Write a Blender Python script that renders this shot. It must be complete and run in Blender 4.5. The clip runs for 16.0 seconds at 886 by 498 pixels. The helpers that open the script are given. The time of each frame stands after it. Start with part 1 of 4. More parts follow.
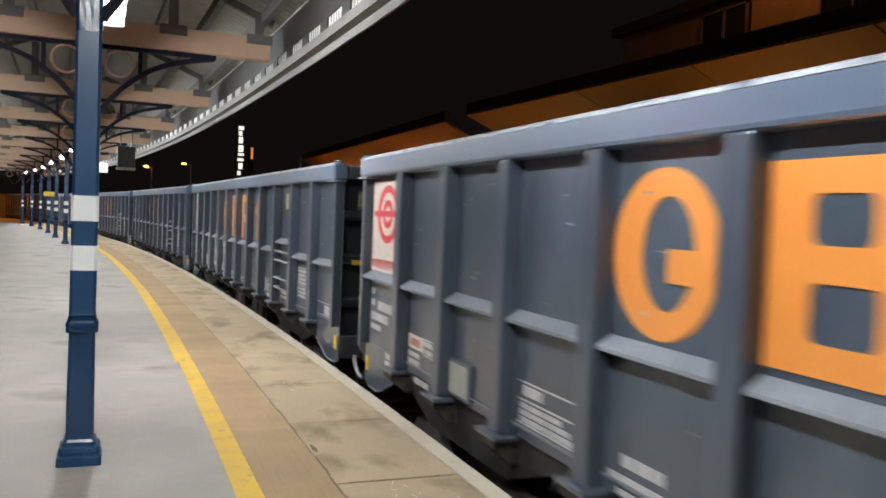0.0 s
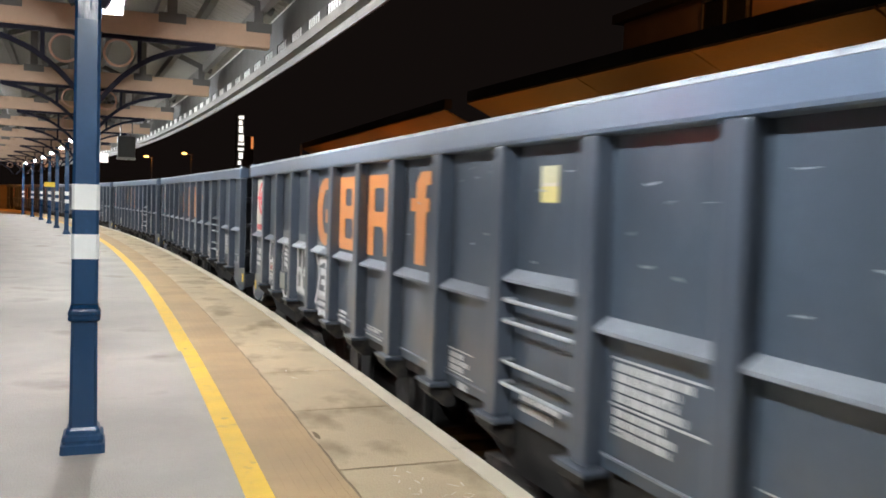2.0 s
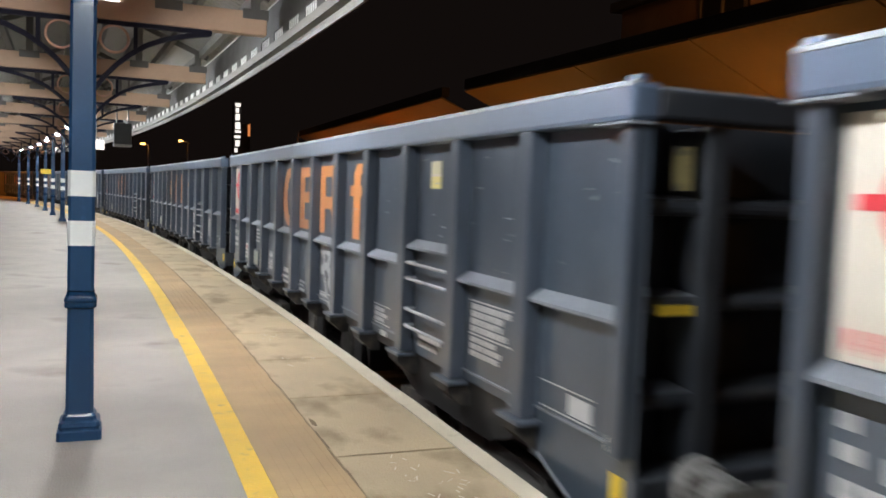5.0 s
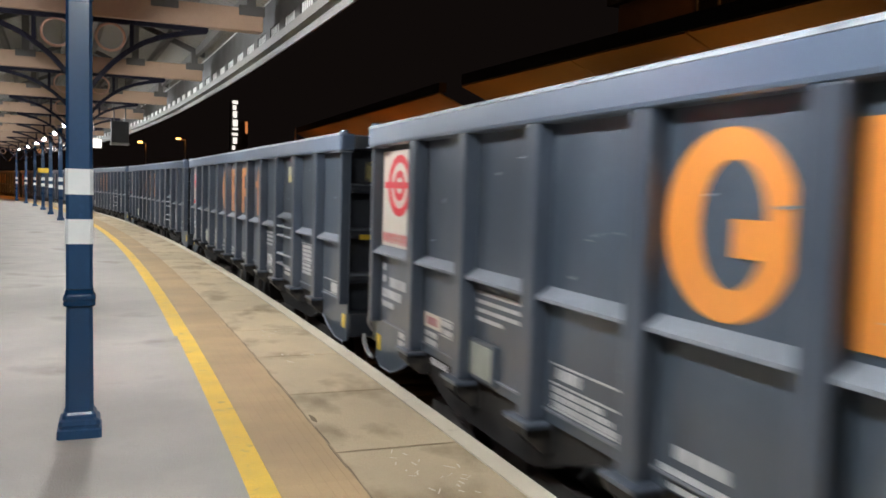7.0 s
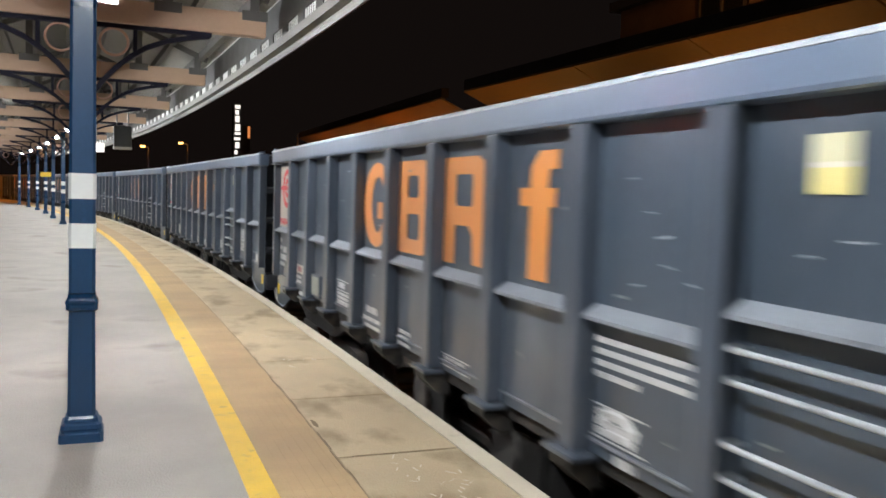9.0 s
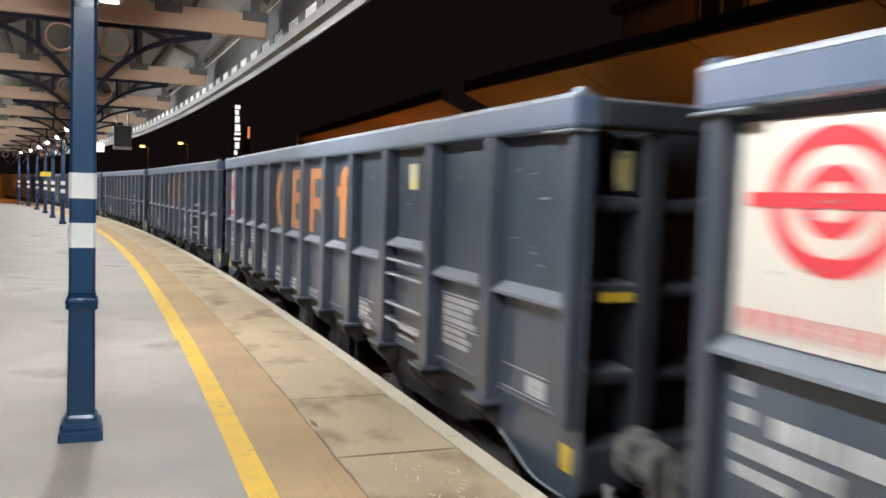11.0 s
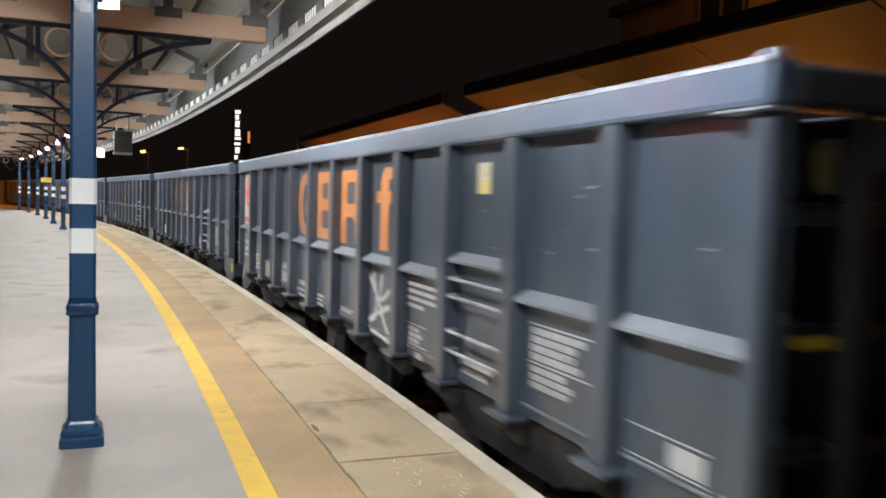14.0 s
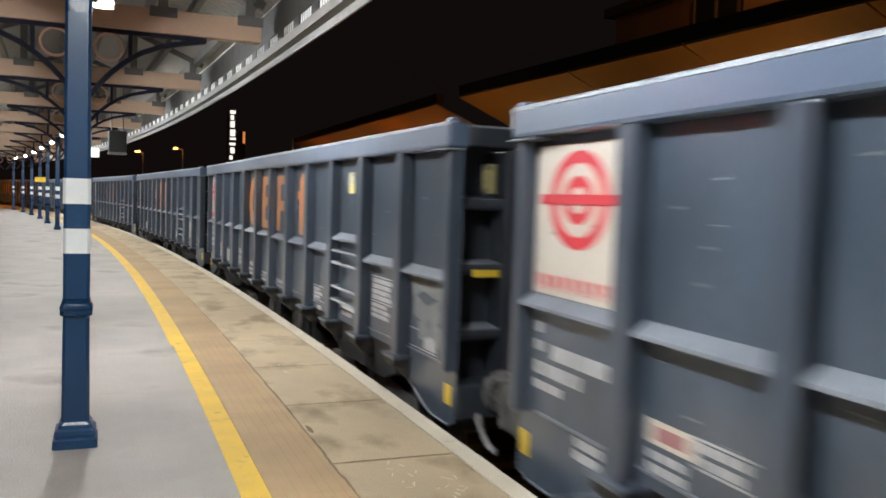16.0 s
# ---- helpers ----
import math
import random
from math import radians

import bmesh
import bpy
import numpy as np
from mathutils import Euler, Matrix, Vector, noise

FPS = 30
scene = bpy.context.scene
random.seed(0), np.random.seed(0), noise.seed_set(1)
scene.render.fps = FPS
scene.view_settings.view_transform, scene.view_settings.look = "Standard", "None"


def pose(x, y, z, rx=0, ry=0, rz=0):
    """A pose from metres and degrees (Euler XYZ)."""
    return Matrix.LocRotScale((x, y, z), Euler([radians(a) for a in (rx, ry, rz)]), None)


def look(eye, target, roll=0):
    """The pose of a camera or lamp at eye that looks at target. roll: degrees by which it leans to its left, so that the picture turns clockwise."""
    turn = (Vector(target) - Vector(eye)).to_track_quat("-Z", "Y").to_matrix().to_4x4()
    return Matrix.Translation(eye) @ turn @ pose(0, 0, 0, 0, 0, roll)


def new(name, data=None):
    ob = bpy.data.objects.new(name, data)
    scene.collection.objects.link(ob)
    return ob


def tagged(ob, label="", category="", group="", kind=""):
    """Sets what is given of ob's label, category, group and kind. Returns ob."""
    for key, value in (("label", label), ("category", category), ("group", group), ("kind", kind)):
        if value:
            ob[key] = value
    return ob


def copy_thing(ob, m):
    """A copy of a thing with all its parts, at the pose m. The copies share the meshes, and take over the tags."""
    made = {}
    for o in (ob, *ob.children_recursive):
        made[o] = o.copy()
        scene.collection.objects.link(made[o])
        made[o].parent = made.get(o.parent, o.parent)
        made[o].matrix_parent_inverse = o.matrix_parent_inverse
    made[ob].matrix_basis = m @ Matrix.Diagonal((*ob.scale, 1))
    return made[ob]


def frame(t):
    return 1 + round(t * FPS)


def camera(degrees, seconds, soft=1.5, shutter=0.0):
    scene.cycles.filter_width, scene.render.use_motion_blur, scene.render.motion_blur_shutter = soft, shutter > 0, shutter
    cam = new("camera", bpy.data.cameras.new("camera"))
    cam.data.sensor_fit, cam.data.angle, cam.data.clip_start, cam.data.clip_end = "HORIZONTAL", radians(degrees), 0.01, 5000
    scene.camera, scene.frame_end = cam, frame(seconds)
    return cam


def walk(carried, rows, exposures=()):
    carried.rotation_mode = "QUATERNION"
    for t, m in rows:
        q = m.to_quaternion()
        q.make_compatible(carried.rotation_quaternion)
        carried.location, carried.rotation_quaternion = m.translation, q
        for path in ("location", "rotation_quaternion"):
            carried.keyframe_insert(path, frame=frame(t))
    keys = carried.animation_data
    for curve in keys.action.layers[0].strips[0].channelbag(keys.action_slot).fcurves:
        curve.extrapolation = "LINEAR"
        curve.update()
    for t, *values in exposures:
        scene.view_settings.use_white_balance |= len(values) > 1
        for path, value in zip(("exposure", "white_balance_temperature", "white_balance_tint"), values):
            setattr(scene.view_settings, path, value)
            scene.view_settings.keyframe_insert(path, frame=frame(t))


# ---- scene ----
# ---------------------------------------------------------------- camera and its slight sway
AIM = [  # seconds, eye, turn to the right of +y, tilt, lean (degrees)
    (0, 0.0017, 0.0041, 1.5912, 20.272, -2.156, 2.288),
    (0.5, 0.0013, 0.0041, 1.5898, 20.127, -2.217, 2.030),
    (1, 0.0003, 0.0085, 1.5861, 20.069, -2.386, 1.883),
    (1.5, 0.0017, 0.0032, 1.5805, 20.114, -2.701, 1.772),
    (2, 0.0009, 0.0059, 1.5791, 20.230, -2.936, 1.966),
    (2.5, 0.0053, 0.0069, 1.5783, 20.391, -3.165, 2.048),
    (3, 0.0022, 0.0029, 1.5772, 20.515, -3.418, 2.212),
    (3.5, 0.0023, 0.0041, 1.5762, 20.517, -3.514, 2.335),
    (4, -0.0003, 0.0024, 1.5765, 20.519, -3.592, 2.407),
    (6.5, 0.0054, 0.0089, 1.5718, 20.483, -3.889, 1.674),
    (7, 0.0040, 0.0028, 1.5713, 20.566, -4.002, 1.662),
    (7.5, 0.0042, 0.0006, 1.5698, 20.521, -4.030, 1.589),
    (8, 0.0005, -0.0035, 1.5737, 20.468, -3.951, 1.694),
    (8.5, 0.0013, -0.0092, 1.5753, 20.415, -3.744, 1.718),
    (9, -0.0006, -0.0003, 1.5734, 20.438, -3.657, 1.840),
    (11.5, -0.0040, -0.0113, 1.5719, 20.470, -3.570, 2.016),
    (12, -0.0017, -0.0081, 1.5723, 20.338, -3.478, 1.894),
    (12.5, -0.0027, -0.0076, 1.5741, 20.236, -3.372, 1.840),
    (13, -0.0056, -0.0071, 1.5711, 20.268, -3.299, 1.773),
    (13.5, -0.0042, -0.0001, 1.5728, 20.302, -3.295, 1.718),
    (14, -0.0022, -0.0034, 1.5715, 20.419, -3.348, 1.715),
    (14.5, -0.0026, 0.0030, 1.5714, 20.505, -3.395, 1.860),
    (15, 0.0004, 0.0005, 1.5736, 20.623, -3.357, 1.866),
    (15.5, -0.0013, 0.0009, 1.5735, 20.683, -3.252, 1.839),
    (16, -0.0016, 0.0001, 1.5730, 20.755, -3.278, 1.879),
]


def aim(x, y, z, turn, tilt, lean):
    a, b = radians(turn), radians(tilt)
    way = Vector((math.sin(a) * math.cos(b), math.cos(a) * math.cos(b), math.sin(b)))
    return look((x, y, z), Vector((x, y, z)) + way * 10, lean)


cam = camera(55.64, 16.0, soft=1.7, shutter=0.7)
walk(cam, [(r[0], aim(*r[1:])) for r in AIM], [(0, -.03), (1, .02), (1.8, .22), (2.6, .14), (3.5, -.10), (4.2, -.08), (5.2, .10), (5.8, .14), (6.5, -.06), (7, -.06), (7.8, .06), (8.5, .20), (9.2, .08), (10, -.05), (11.3, .22), (12, .10), (12.5, -.05), (13, -.02), (13.6, .12), (14.2, .20), (15, .02), (15.4, -.05), (16, .03)])

# ---------------------------------------------------------------- night sky, exposure
world = bpy.data.worlds.new("night")
scene.world = world
world.use_nodes = True
world.node_tree.nodes["Background"].inputs[0].default_value = (0.0050, 0.0035, 0.0031, 1)
world.node_tree.nodes["Background"].inputs[1].default_value = 1.0
scene.view_settings.exposure = 0.0
TUBE = 780.0      # glow of the platform tubes
SODIUM = (1.0, 0.36, 0.07)


def lamp_point(name, xyz, watts, color, size=0.15):
    d = bpy.data.lights.new(name, "POINT")
    d.energy, d.color, d.shadow_soft_size = watts, color, size
    ob = new(name, d)
    ob.location = xyz
    return ob


# ---------------------------------------------------------------- materials
def mat(name, color, rough=0.6, metal=0.0, var=0.25, scale=3.0, fine=60.0, bump=0.0, dirt=None, dirt_at=0.58,
        dirt_scale=1.2, dirt_soft=0.12, per_object=0.0, stretch=(1, 1, 1), emit=None, strength=0.0, coat=0.0, sheen=0.0, gleam=0.5, gloss_var=0.15, space="Object"):
    m = bpy.data.materials.new(name)
    m.use_nodes = True
    nt = m.node_tree
    b = nt.nodes["Principled BSDF"]
    b.inputs["Metallic"].default_value = metal
    b.inputs["Coat Weight"].default_value = coat
    b.inputs["Coat Roughness"].default_value = 0.22
    b.inputs["Sheen Weight"].default_value = sheen
    b.inputs["Sheen Roughness"].default_value = 0.4
    b.inputs["Specular IOR Level"].default_value = gleam
    if emit:
        b.inputs["Emission Color"].default_value = (*emit, 1)
        b.inputs["Emission Strength"].default_value = strength
    tc = nt.nodes.new("ShaderNodeTexCoord")
    mp = nt.nodes.new("ShaderNodeMapping")
    mp.inputs["Scale"].default_value = stretch
    if space == "World":
        g = nt.nodes.new("ShaderNodeNewGeometry")
        nt.links.new(g.outputs["Position"], mp.inputs[0])
    else:
        nt.links.new(tc.outputs["Object"], mp.inputs[0])

    def noise_node(s, detail=5.0):
        n = nt.nodes.new("ShaderNodeTexNoise")
        n.inputs["Scale"].default_value = s
        n.inputs["Detail"].default_value = detail
        nt.links.new(mp.outputs[0], n.inputs["Vector"])
        return n

    def mix(fac, a, c, kind="MIX"):
        x = nt.nodes.new("ShaderNodeMix")
        x.data_type, x.blend_type = "RGBA", kind
        for sock, val in ((x.inputs[0], fac), (x.inputs[6], a), (x.inputs[7], c)):
            if isinstance(val, (int, float)):
                sock.default_value = val
            elif isinstance(val, tuple):
                sock.default_value = (*val, 1)
            else:
                nt.links.new(val, sock)
        return x.outputs[2]

    def ramp(src, lo, hi):
        r = nt.nodes.new("ShaderNodeMapRange")
        r.inputs[1].default_value, r.inputs[2].default_value = lo, hi
        nt.links.new(src, r.inputs[0])
        return r.outputs[0]

    big, small = noise_node(scale), noise_node(fine, 3.0)
    dark = tuple(c * (1 - var) for c in color)
    lite = tuple(min(1, c * (1 + var)) for c in color)
    col = mix(ramp(big.outputs[0], 0.3, 0.7), dark, lite)
    col = mix(ramp(small.outputs[0], 0.35, 0.65), col, mix(0.5, col, tuple(c * (1 - var * 0.7) for c in color)))
    if dirt:
        dn = noise_node(dirt_scale, 8.0)
        col = mix(ramp(dn.outputs[0], dirt_at, dirt_at + dirt_soft), col, dirt)
    if per_object:
        oi = nt.nodes.new("ShaderNodeObjectInfo")
        r = nt.nodes.new("ShaderNodeMapRange")
        r.inputs[3].default_value, r.inputs[4].default_value = 1 - per_object, 1 + per_object
        nt.links.new(oi.outputs["Random"], r.inputs[0])
        h = nt.nodes.new("ShaderNodeHueSaturation")
        nt.links.new(r.outputs[0], h.inputs["Value"])
        nt.links.new(col, h.inputs["Color"])
        col = h.outputs[0]
    nt.links.new(col, b.inputs["Base Color"])
    rr = nt.nodes.new("ShaderNodeMapRange")
    rr.inputs[3].default_value, rr.inputs[4].default_value = max(0.03, rough - gloss_var), min(1, rough + gloss_var)
    nt.links.new(big.outputs[0], rr.inputs[0])
    nt.links.new(rr.outputs[0], b.inputs["Roughness"])
    if bump:
        bn = nt.nodes.new("ShaderNodeBump")
        bn.inputs["Strength"].default_value = bump
        bn.inputs["Distance"].default_value = 0.01
        nt.links.new(small.outputs[0], bn.inputs["Height"])
        nt.links.new(bn.outputs[0], b.inputs["Normal"])
    return m


M = dict(
    paint=mat("wagon_paint", (0.056, 0.077, 0.106), 0.36, 0.0, 0.26, 1.6, 26, 0.06, (0.115, 0.136, 0.168), 0.55, 1.3, 0.22, 0.07, (1, 1, 0.6), coat=0.8, sheen=0.10),
    # top rails and lugs, a lighter blue than the side sheets
    rail_blue=mat("wagon_rail_paint", (0.100, 0.138, 0.205), 0.34, 0.0, 0.08, 0.9, 30, 0.03, (0.150, 0.19, 0.25), 0.55, 1.2, 0.30, 0.04, (1, 0.4, 1), coat=0.7, gloss_var=0.05),
    stile=mat("wagon_post_paint", (0.060, 0.077, 0.105), 0.36, 0.0, 0.20, 1.8, 30, 0.05, (0.125, 0.14, 0.165), 0.58, 1.8, 0.2, 0.05, (1, 1, 0.4), coat=0.5, sheen=0.10),
    # wagon paint darkened for the shade at the wagon ends
    end_shade=mat("shaded_end_paint", (0.034, 0.040, 0.050), 0.55, 0.0, 0.3, 2.2, 40, 0.12, (0.065, 0.066, 0.066), 0.56, 3.0, 0.2),
    # ledges, strips and rib tops, paler than the side sheets
    paler=mat("pale_ledge_steel", (0.200, 0.222, 0.255), 0.65, 0.0, 0.22, 2.5, 40, 0.08, (0.15, 0.165, 0.19), 0.58, 3.5, per_object=0.08),
    grease=mat("greasy_steel", (0.27, 0.265, 0.255), 0.45, 0.3, 0.4, 5, 40, 0.2, (0.05, 0.045, 0.04), 0.55, 5),
    iron=mat("bogie_iron", (0.030, 0.029, 0.028), 0.7, 0.2, 0.4, 4, 60, 0.3, (0.07, 0.060, 0.05), 0.56, 5),
    bogie=mat("dusty_bogie_iron", (0.085, 0.080, 0.075), 0.6, 0.2, 0.4, 4, 60, 0.3, (0.16, 0.14, 0.12), 0.55, 5),
    tread=mat("wheel_steel", (0.5, 0.49, 0.47), 0.35, 0.9, 0.15, 4, 60, 0.05),
    hose=mat("hose_rubber", (0.34, 0.335, 0.32), 0.5, 0, 0.2, 6, 50, 0.1),
    orange=mat("orange_vinyl", (0.80, 0.29, 0.05), 0.45, 0, 0.06, 2, 40, 0.02, (0.66, 0.26, 0.06), 0.66, 3, coat=1.0, sheen=0.3),
    board=mat("white_board", (0.70, 0.650, 0.56), 0.5, 0, 0.05, 3, 40, 0.02, (0.55, 0.50, 0.42), 0.66, 4, coat=0.6),
    pink=mat("faded_red_print", (0.42, 0.20, 0.20), 0.6, 0, 0.2, 6, 50, 0, (0.55, 0.48, 0.45), 0.55, 12),
    red=mat("red_print", (0.66, 0.045, 0.06), 0.5, 0, 0.08, 3, 40),
    marking=mat("white_marking", (0.52, 0.53, 0.54), 0.6, 0, 0.2, 5, 60, 0, (0.25, 0.26, 0.28), 0.6, 9),
    spray=mat("spray_paint", (0.66, 0.68, 0.70), 0.55, 0, 0.15, 4, 30, 0, (0.36, 0.38, 0.41), 0.60, 5),
    haze=mat("faded_spray", (0.24, 0.26, 0.26), 0.6, 0, 0.2, 4, 30, 0, (0.15, 0.165, 0.19), 0.52, 6),
    cream_plate=mat("cream_plate", (0.62, 0.60, 0.40), 0.45, 0, 0.12, 6, 40),
    plate=mat("pale_yellow_plate", (0.70, 0.62, 0.25), 0.45, 0, 0.08, 4, 40),
    notice=mat("shaded_notice_plate", (0.30, 0.26, 0.12), 0.45, 0, 0.2, 6, 40, 0, (0.08, 0.08, 0.07), 0.52, 14),
    yellow=mat("yellow_plate", (0.75, 0.53, 0.05), 0.45, 0, 0.08, 4, 40),
    grille=mat("label_holder", (0.33, 0.355, 0.31), 0.5, 0, 0.2, 8, 60),
    blue=mat("gloss_blue_paint", (0.003, 0.045, 0.122), 0.50, 0, 0.15, 3, 45, 0.10, (0.02, 0.085, 0.20), 0.62, 6, stretch=(1, 1, 0.6), coat=0.4),
    runs=mat("thick_blue_paint", (0.004, 0.036, 0.095), 0.24, 0, 0.2, 4, 30, 0.6, (0.03, 0.08, 0.16), 0.63, 12, stretch=(1, 1, 0.22), gloss_var=0.08),
    # dull spray and scuffs, also the painted highlights on rail edges and grab rails
    soft=mat("dull_spray_and_highlight", (0.40, 0.43, 0.46), 0.6, 0, 0.2, 5, 30, 0, (0.20, 0.22, 0.25), 0.56, 6),
    violet=mat("dark_bracket_paint", (0.008, 0.008, 0.018), 0.60, 0, 0.25, 4, 45, 0.15, gleam=0.15),
    band=mat("white_gloss_paint", (0.86, 0.88, 0.86), 0.35, 0, 0.05, 4, 45, 0.06, (0.66, 0.66, 0.63), 0.66, 7),
    cream=mat("cream_beam_paint", (0.41, 0.275, 0.185), 0.55, 0, 0.10, 1.5, 30, 0.15, (0.27, 0.18, 0.11), 0.62, 2.2),
    ring=mat("copper_ring_paint", (0.50, 0.30, 0.22), 0.35, 0.2, 0.15, 5, 50, 0.1),
    purlin=mat("grey_steel_paint", (0.10, 0.096, 0.088), 0.55, 0, 0.2, 2, 40, 0.1),
    deck=mat("roof_sheet", (0.24, 0.238, 0.222), 0.50, 0.1, 0.14, 0.8, 18, 0.05, (0.17, 0.158, 0.138), 0.60, 1.2),
    fascia=mat("fascia_paint", (0.15, 0.143, 0.128), 0.50, 0, 0.12, 1.2, 30, 0.1, (0.09, 0.084, 0.075), 0.60, 1.6),
    soot=mat("sooty_brown_paint", (0.028, 0.026, 0.023), 0.6, 0, 0.25, 2, 40, 0.1),
    pale=mat("rooflight_sheet", (0.50, 0.495, 0.475), 0.5, 0, 0.05, 2, 30),
    tube=mat("lamp_tube", (0.9, 0.9, 0.9), 0.5, emit=(0.945, 0.972, 1.0), strength=TUBE),
    casing=mat("lamp_casing", (0.22, 0.22, 0.21), 0.4, 0.1, 0.08, 5, 40),
    asphalt=mat("platform_asphalt", (0.410, 0.376, 0.330), 0.72, 0, 0.20, 0.9, 75, 0.8, (0.27, 0.24, 0.205), 0.59, 0.9, space="World"),
    line=mat("yellow_line_paint", (0.78, 0.50, 0.055), 0.6, 0, 0.14, 3, 60, 0.4, (0.48, 0.34, 0.10), 0.60, 7, space="World"),
    paver=mat("tan_paving", (0.46, 0.320, 0.170), 0.75, 0, 0.14, 2.0, 70, 0.4, (0.36, 0.26, 0.15), 0.52, 1.1, 0.3, per_object=0.06, space="World"),
    slab=mat("coping_slab", (0.53, 0.420, 0.265), 0.72, 0, 0.16, 1.2, 55, 0.5, (0.32, 0.24, 0.14), 0.52, 1.5, 0.14, per_object=0.10, stretch=(1.4, .8, 1), space="World"),
    nosing=mat("coping_edge", (0.66, 0.59, 0.46), 0.7, 0, 0.10, 2, 70, 0.3, (0.34, 0.28, 0.20), 0.64, 2.5, space="World"),
    grout=mat("joint_dirt", (0.20, 0.145, 0.085), 0.9, 0, 0.2, 3, 80, 0.3, space="World"),
    wallb=mat("platform_wall_brick", (0.10, 0.075, 0.06), 0.9, 0, 0.3, 2, 40, 0.4, space="World"),
    ballast=mat("ballast", (0.055, 0.05, 0.045), 0.95, 0, 0.45, 6, 28, 0.9, space="World"),
    earth=mat("dark_ground", (0.07, 0.06, 0.05), 0.95, 0, 0.3, 0.2, 4, 0.4, space="World"),
    rail=mat("rail_steel", (0.30, 0.26, 0.23), 0.4, 0.8, 0.2, 2, 40, 0.1),
    sleeper=mat("concrete_sleeper", (0.12, 0.11, 0.10), 0.9, 0, 0.2, 2, 40, 0.3, per_object=0.1),
    soffit=mat("ochre_soffit", (0.42, 0.30, 0.16), 0.6, 0, 0.10, 0.5, 12, 0.1, (0.32, 0.22, 0.12), 0.62, 0.5),
    roof=mat("dark_roof_felt", (0.05, 0.045, 0.04), 0.8, 0, 0.3, 1, 20, 0.2),
    brick=mat("dim_brick", (0.26, 0.17, 0.11), 0.85, 0, 0.2, 1.5, 20, 0.3),
    glass=mat("dark_window_glass", (0.02, 0.02, 0.02), 0.08, 0, 0.1, 1, 5),
    fence=mat("tan_fence_timber", (0.33, 0.26, 0.17), 0.8, 0, 0.15, 2, 40, 0.2, per_object=0.12),
    screen=mat("display_casing", (0.014, 0.016, 0.015), 0.4, 0.2, 0.2, 5, 40),
    glowwhite=mat("lit_window", (0.8, 0.8, 0.8), 0.5, emit=(1.0, 0.93, 0.85), strength=1.2),
    glowred=mat("lit_red", (0.6, 0.1, 0.1), 0.5, emit=(1.0, 0.16, 0.07), strength=11.0),
    glowamber=mat("lit_amber", (0.8, 0.4, 0.2), 0.5, emit=(1.0, 0.33, 0.10), strength=0.7),
    sodium=mat("sodium_lamp", (0.8, 0.5, 0.2), 0.5, emit=(1.0, 0.50, 0.13), strength=6.0),
)


# ---------------------------------------------------------------- mesh helpers
def box(bm, x0, x1, y0, y1, z0, z1, bevel=0.0):
    q = bmesh.ops.create_cube(bm, size=1)["verts"]
    for w in q:
        w.co = Vector(((x0 + x1) / 2 + w.co.x * (x1 - x0), (y0 + y1) / 2 + w.co.y * (y1 - y0), (z0 + z1) / 2 + w.co.z * (z1 - z0)))
    if bevel:
        bmesh.ops.bevel(bm, geom=list({e for w in q for e in w.link_edges}), offset=bevel, segments=2, affect="EDGES", profile=0.5)
    return bm


def rod(bm, a, b, r, r2=None, seg=12):
    a, b = Vector(a), Vector(b)
    d = b - a
    m = Matrix.Translation((a + b) / 2) @ d.to_track_quat("Z", "Y").to_matrix().to_4x4()
    bmesh.ops.create_cone(bm, cap_ends=True, segments=seg, radius1=r, radius2=r if r2 is None else r2, depth=d.length, matrix=m)
    return bm


def bar(bm, a, b, w, h):
    """A square bar from a to b, w wide and h deep."""
    a, b = Vector(a), Vector(b)
    d = b - a
    m = Matrix.Translation((a + b) / 2) @ d.to_track_quat("Z", "Y").to_matrix().to_4x4() @ Matrix.Diagonal((w, h, d.length, 1))
    bmesh.ops.create_cube(bm, size=1, matrix=m)
    return bm


def prism(bm, pts, lo, hi, axis="x"):
    """A polygon in the plane across axis, drawn out from lo to hi."""
    def at(u, w, k):
        return (k, u, w) if axis == "x" else (u, k, w) if axis == "y" else (u, w, k)
    a = [bm.verts.new(at(u, w, lo)) for u, w in pts]
    b = [bm.verts.new(at(u, w, hi)) for u, w in pts]
    bm.faces.new(a)
    bm.faces.new(b[::-1])
    for i in range(len(a)):
        j = (i + 1) % len(a)
        bm.faces.new((a[j], a[i], b[i], b[j]))
    bmesh.ops.recalc_face_normals(bm, faces=bm.faces)
    return bm


def ring(bm, c, r, t, axis="y", seg=28, sides=8, squash=1.0):
    """A torus round c."""
    vs = []
    for i in range(seg):
        a = 2 * math.pi * i / seg
        row = []
        for j in range(sides):
            b = 2 * math.pi * j / sides
            u, w, k = (r + t * math.cos(b)) * math.cos(a), (r + t * math.cos(b)) * math.sin(a) * squash, t * math.sin(b)
            p = (u, k, w) if axis == "y" else (k, u, w) if axis == "x" else (u, w, k)
            row.append(bm.verts.new(Vector(c) + Vector(p)))
        vs.append(row)
    for i in range(seg):
        for j in range(sides):
            bm.faces.new((vs[i][j], vs[(i + 1) % seg][j], vs[(i + 1) % seg][(j + 1) % sides], vs[i][(j + 1) % sides]))
    bmesh.ops.recalc_face_normals(bm, faces=bm.faces)
    return bm


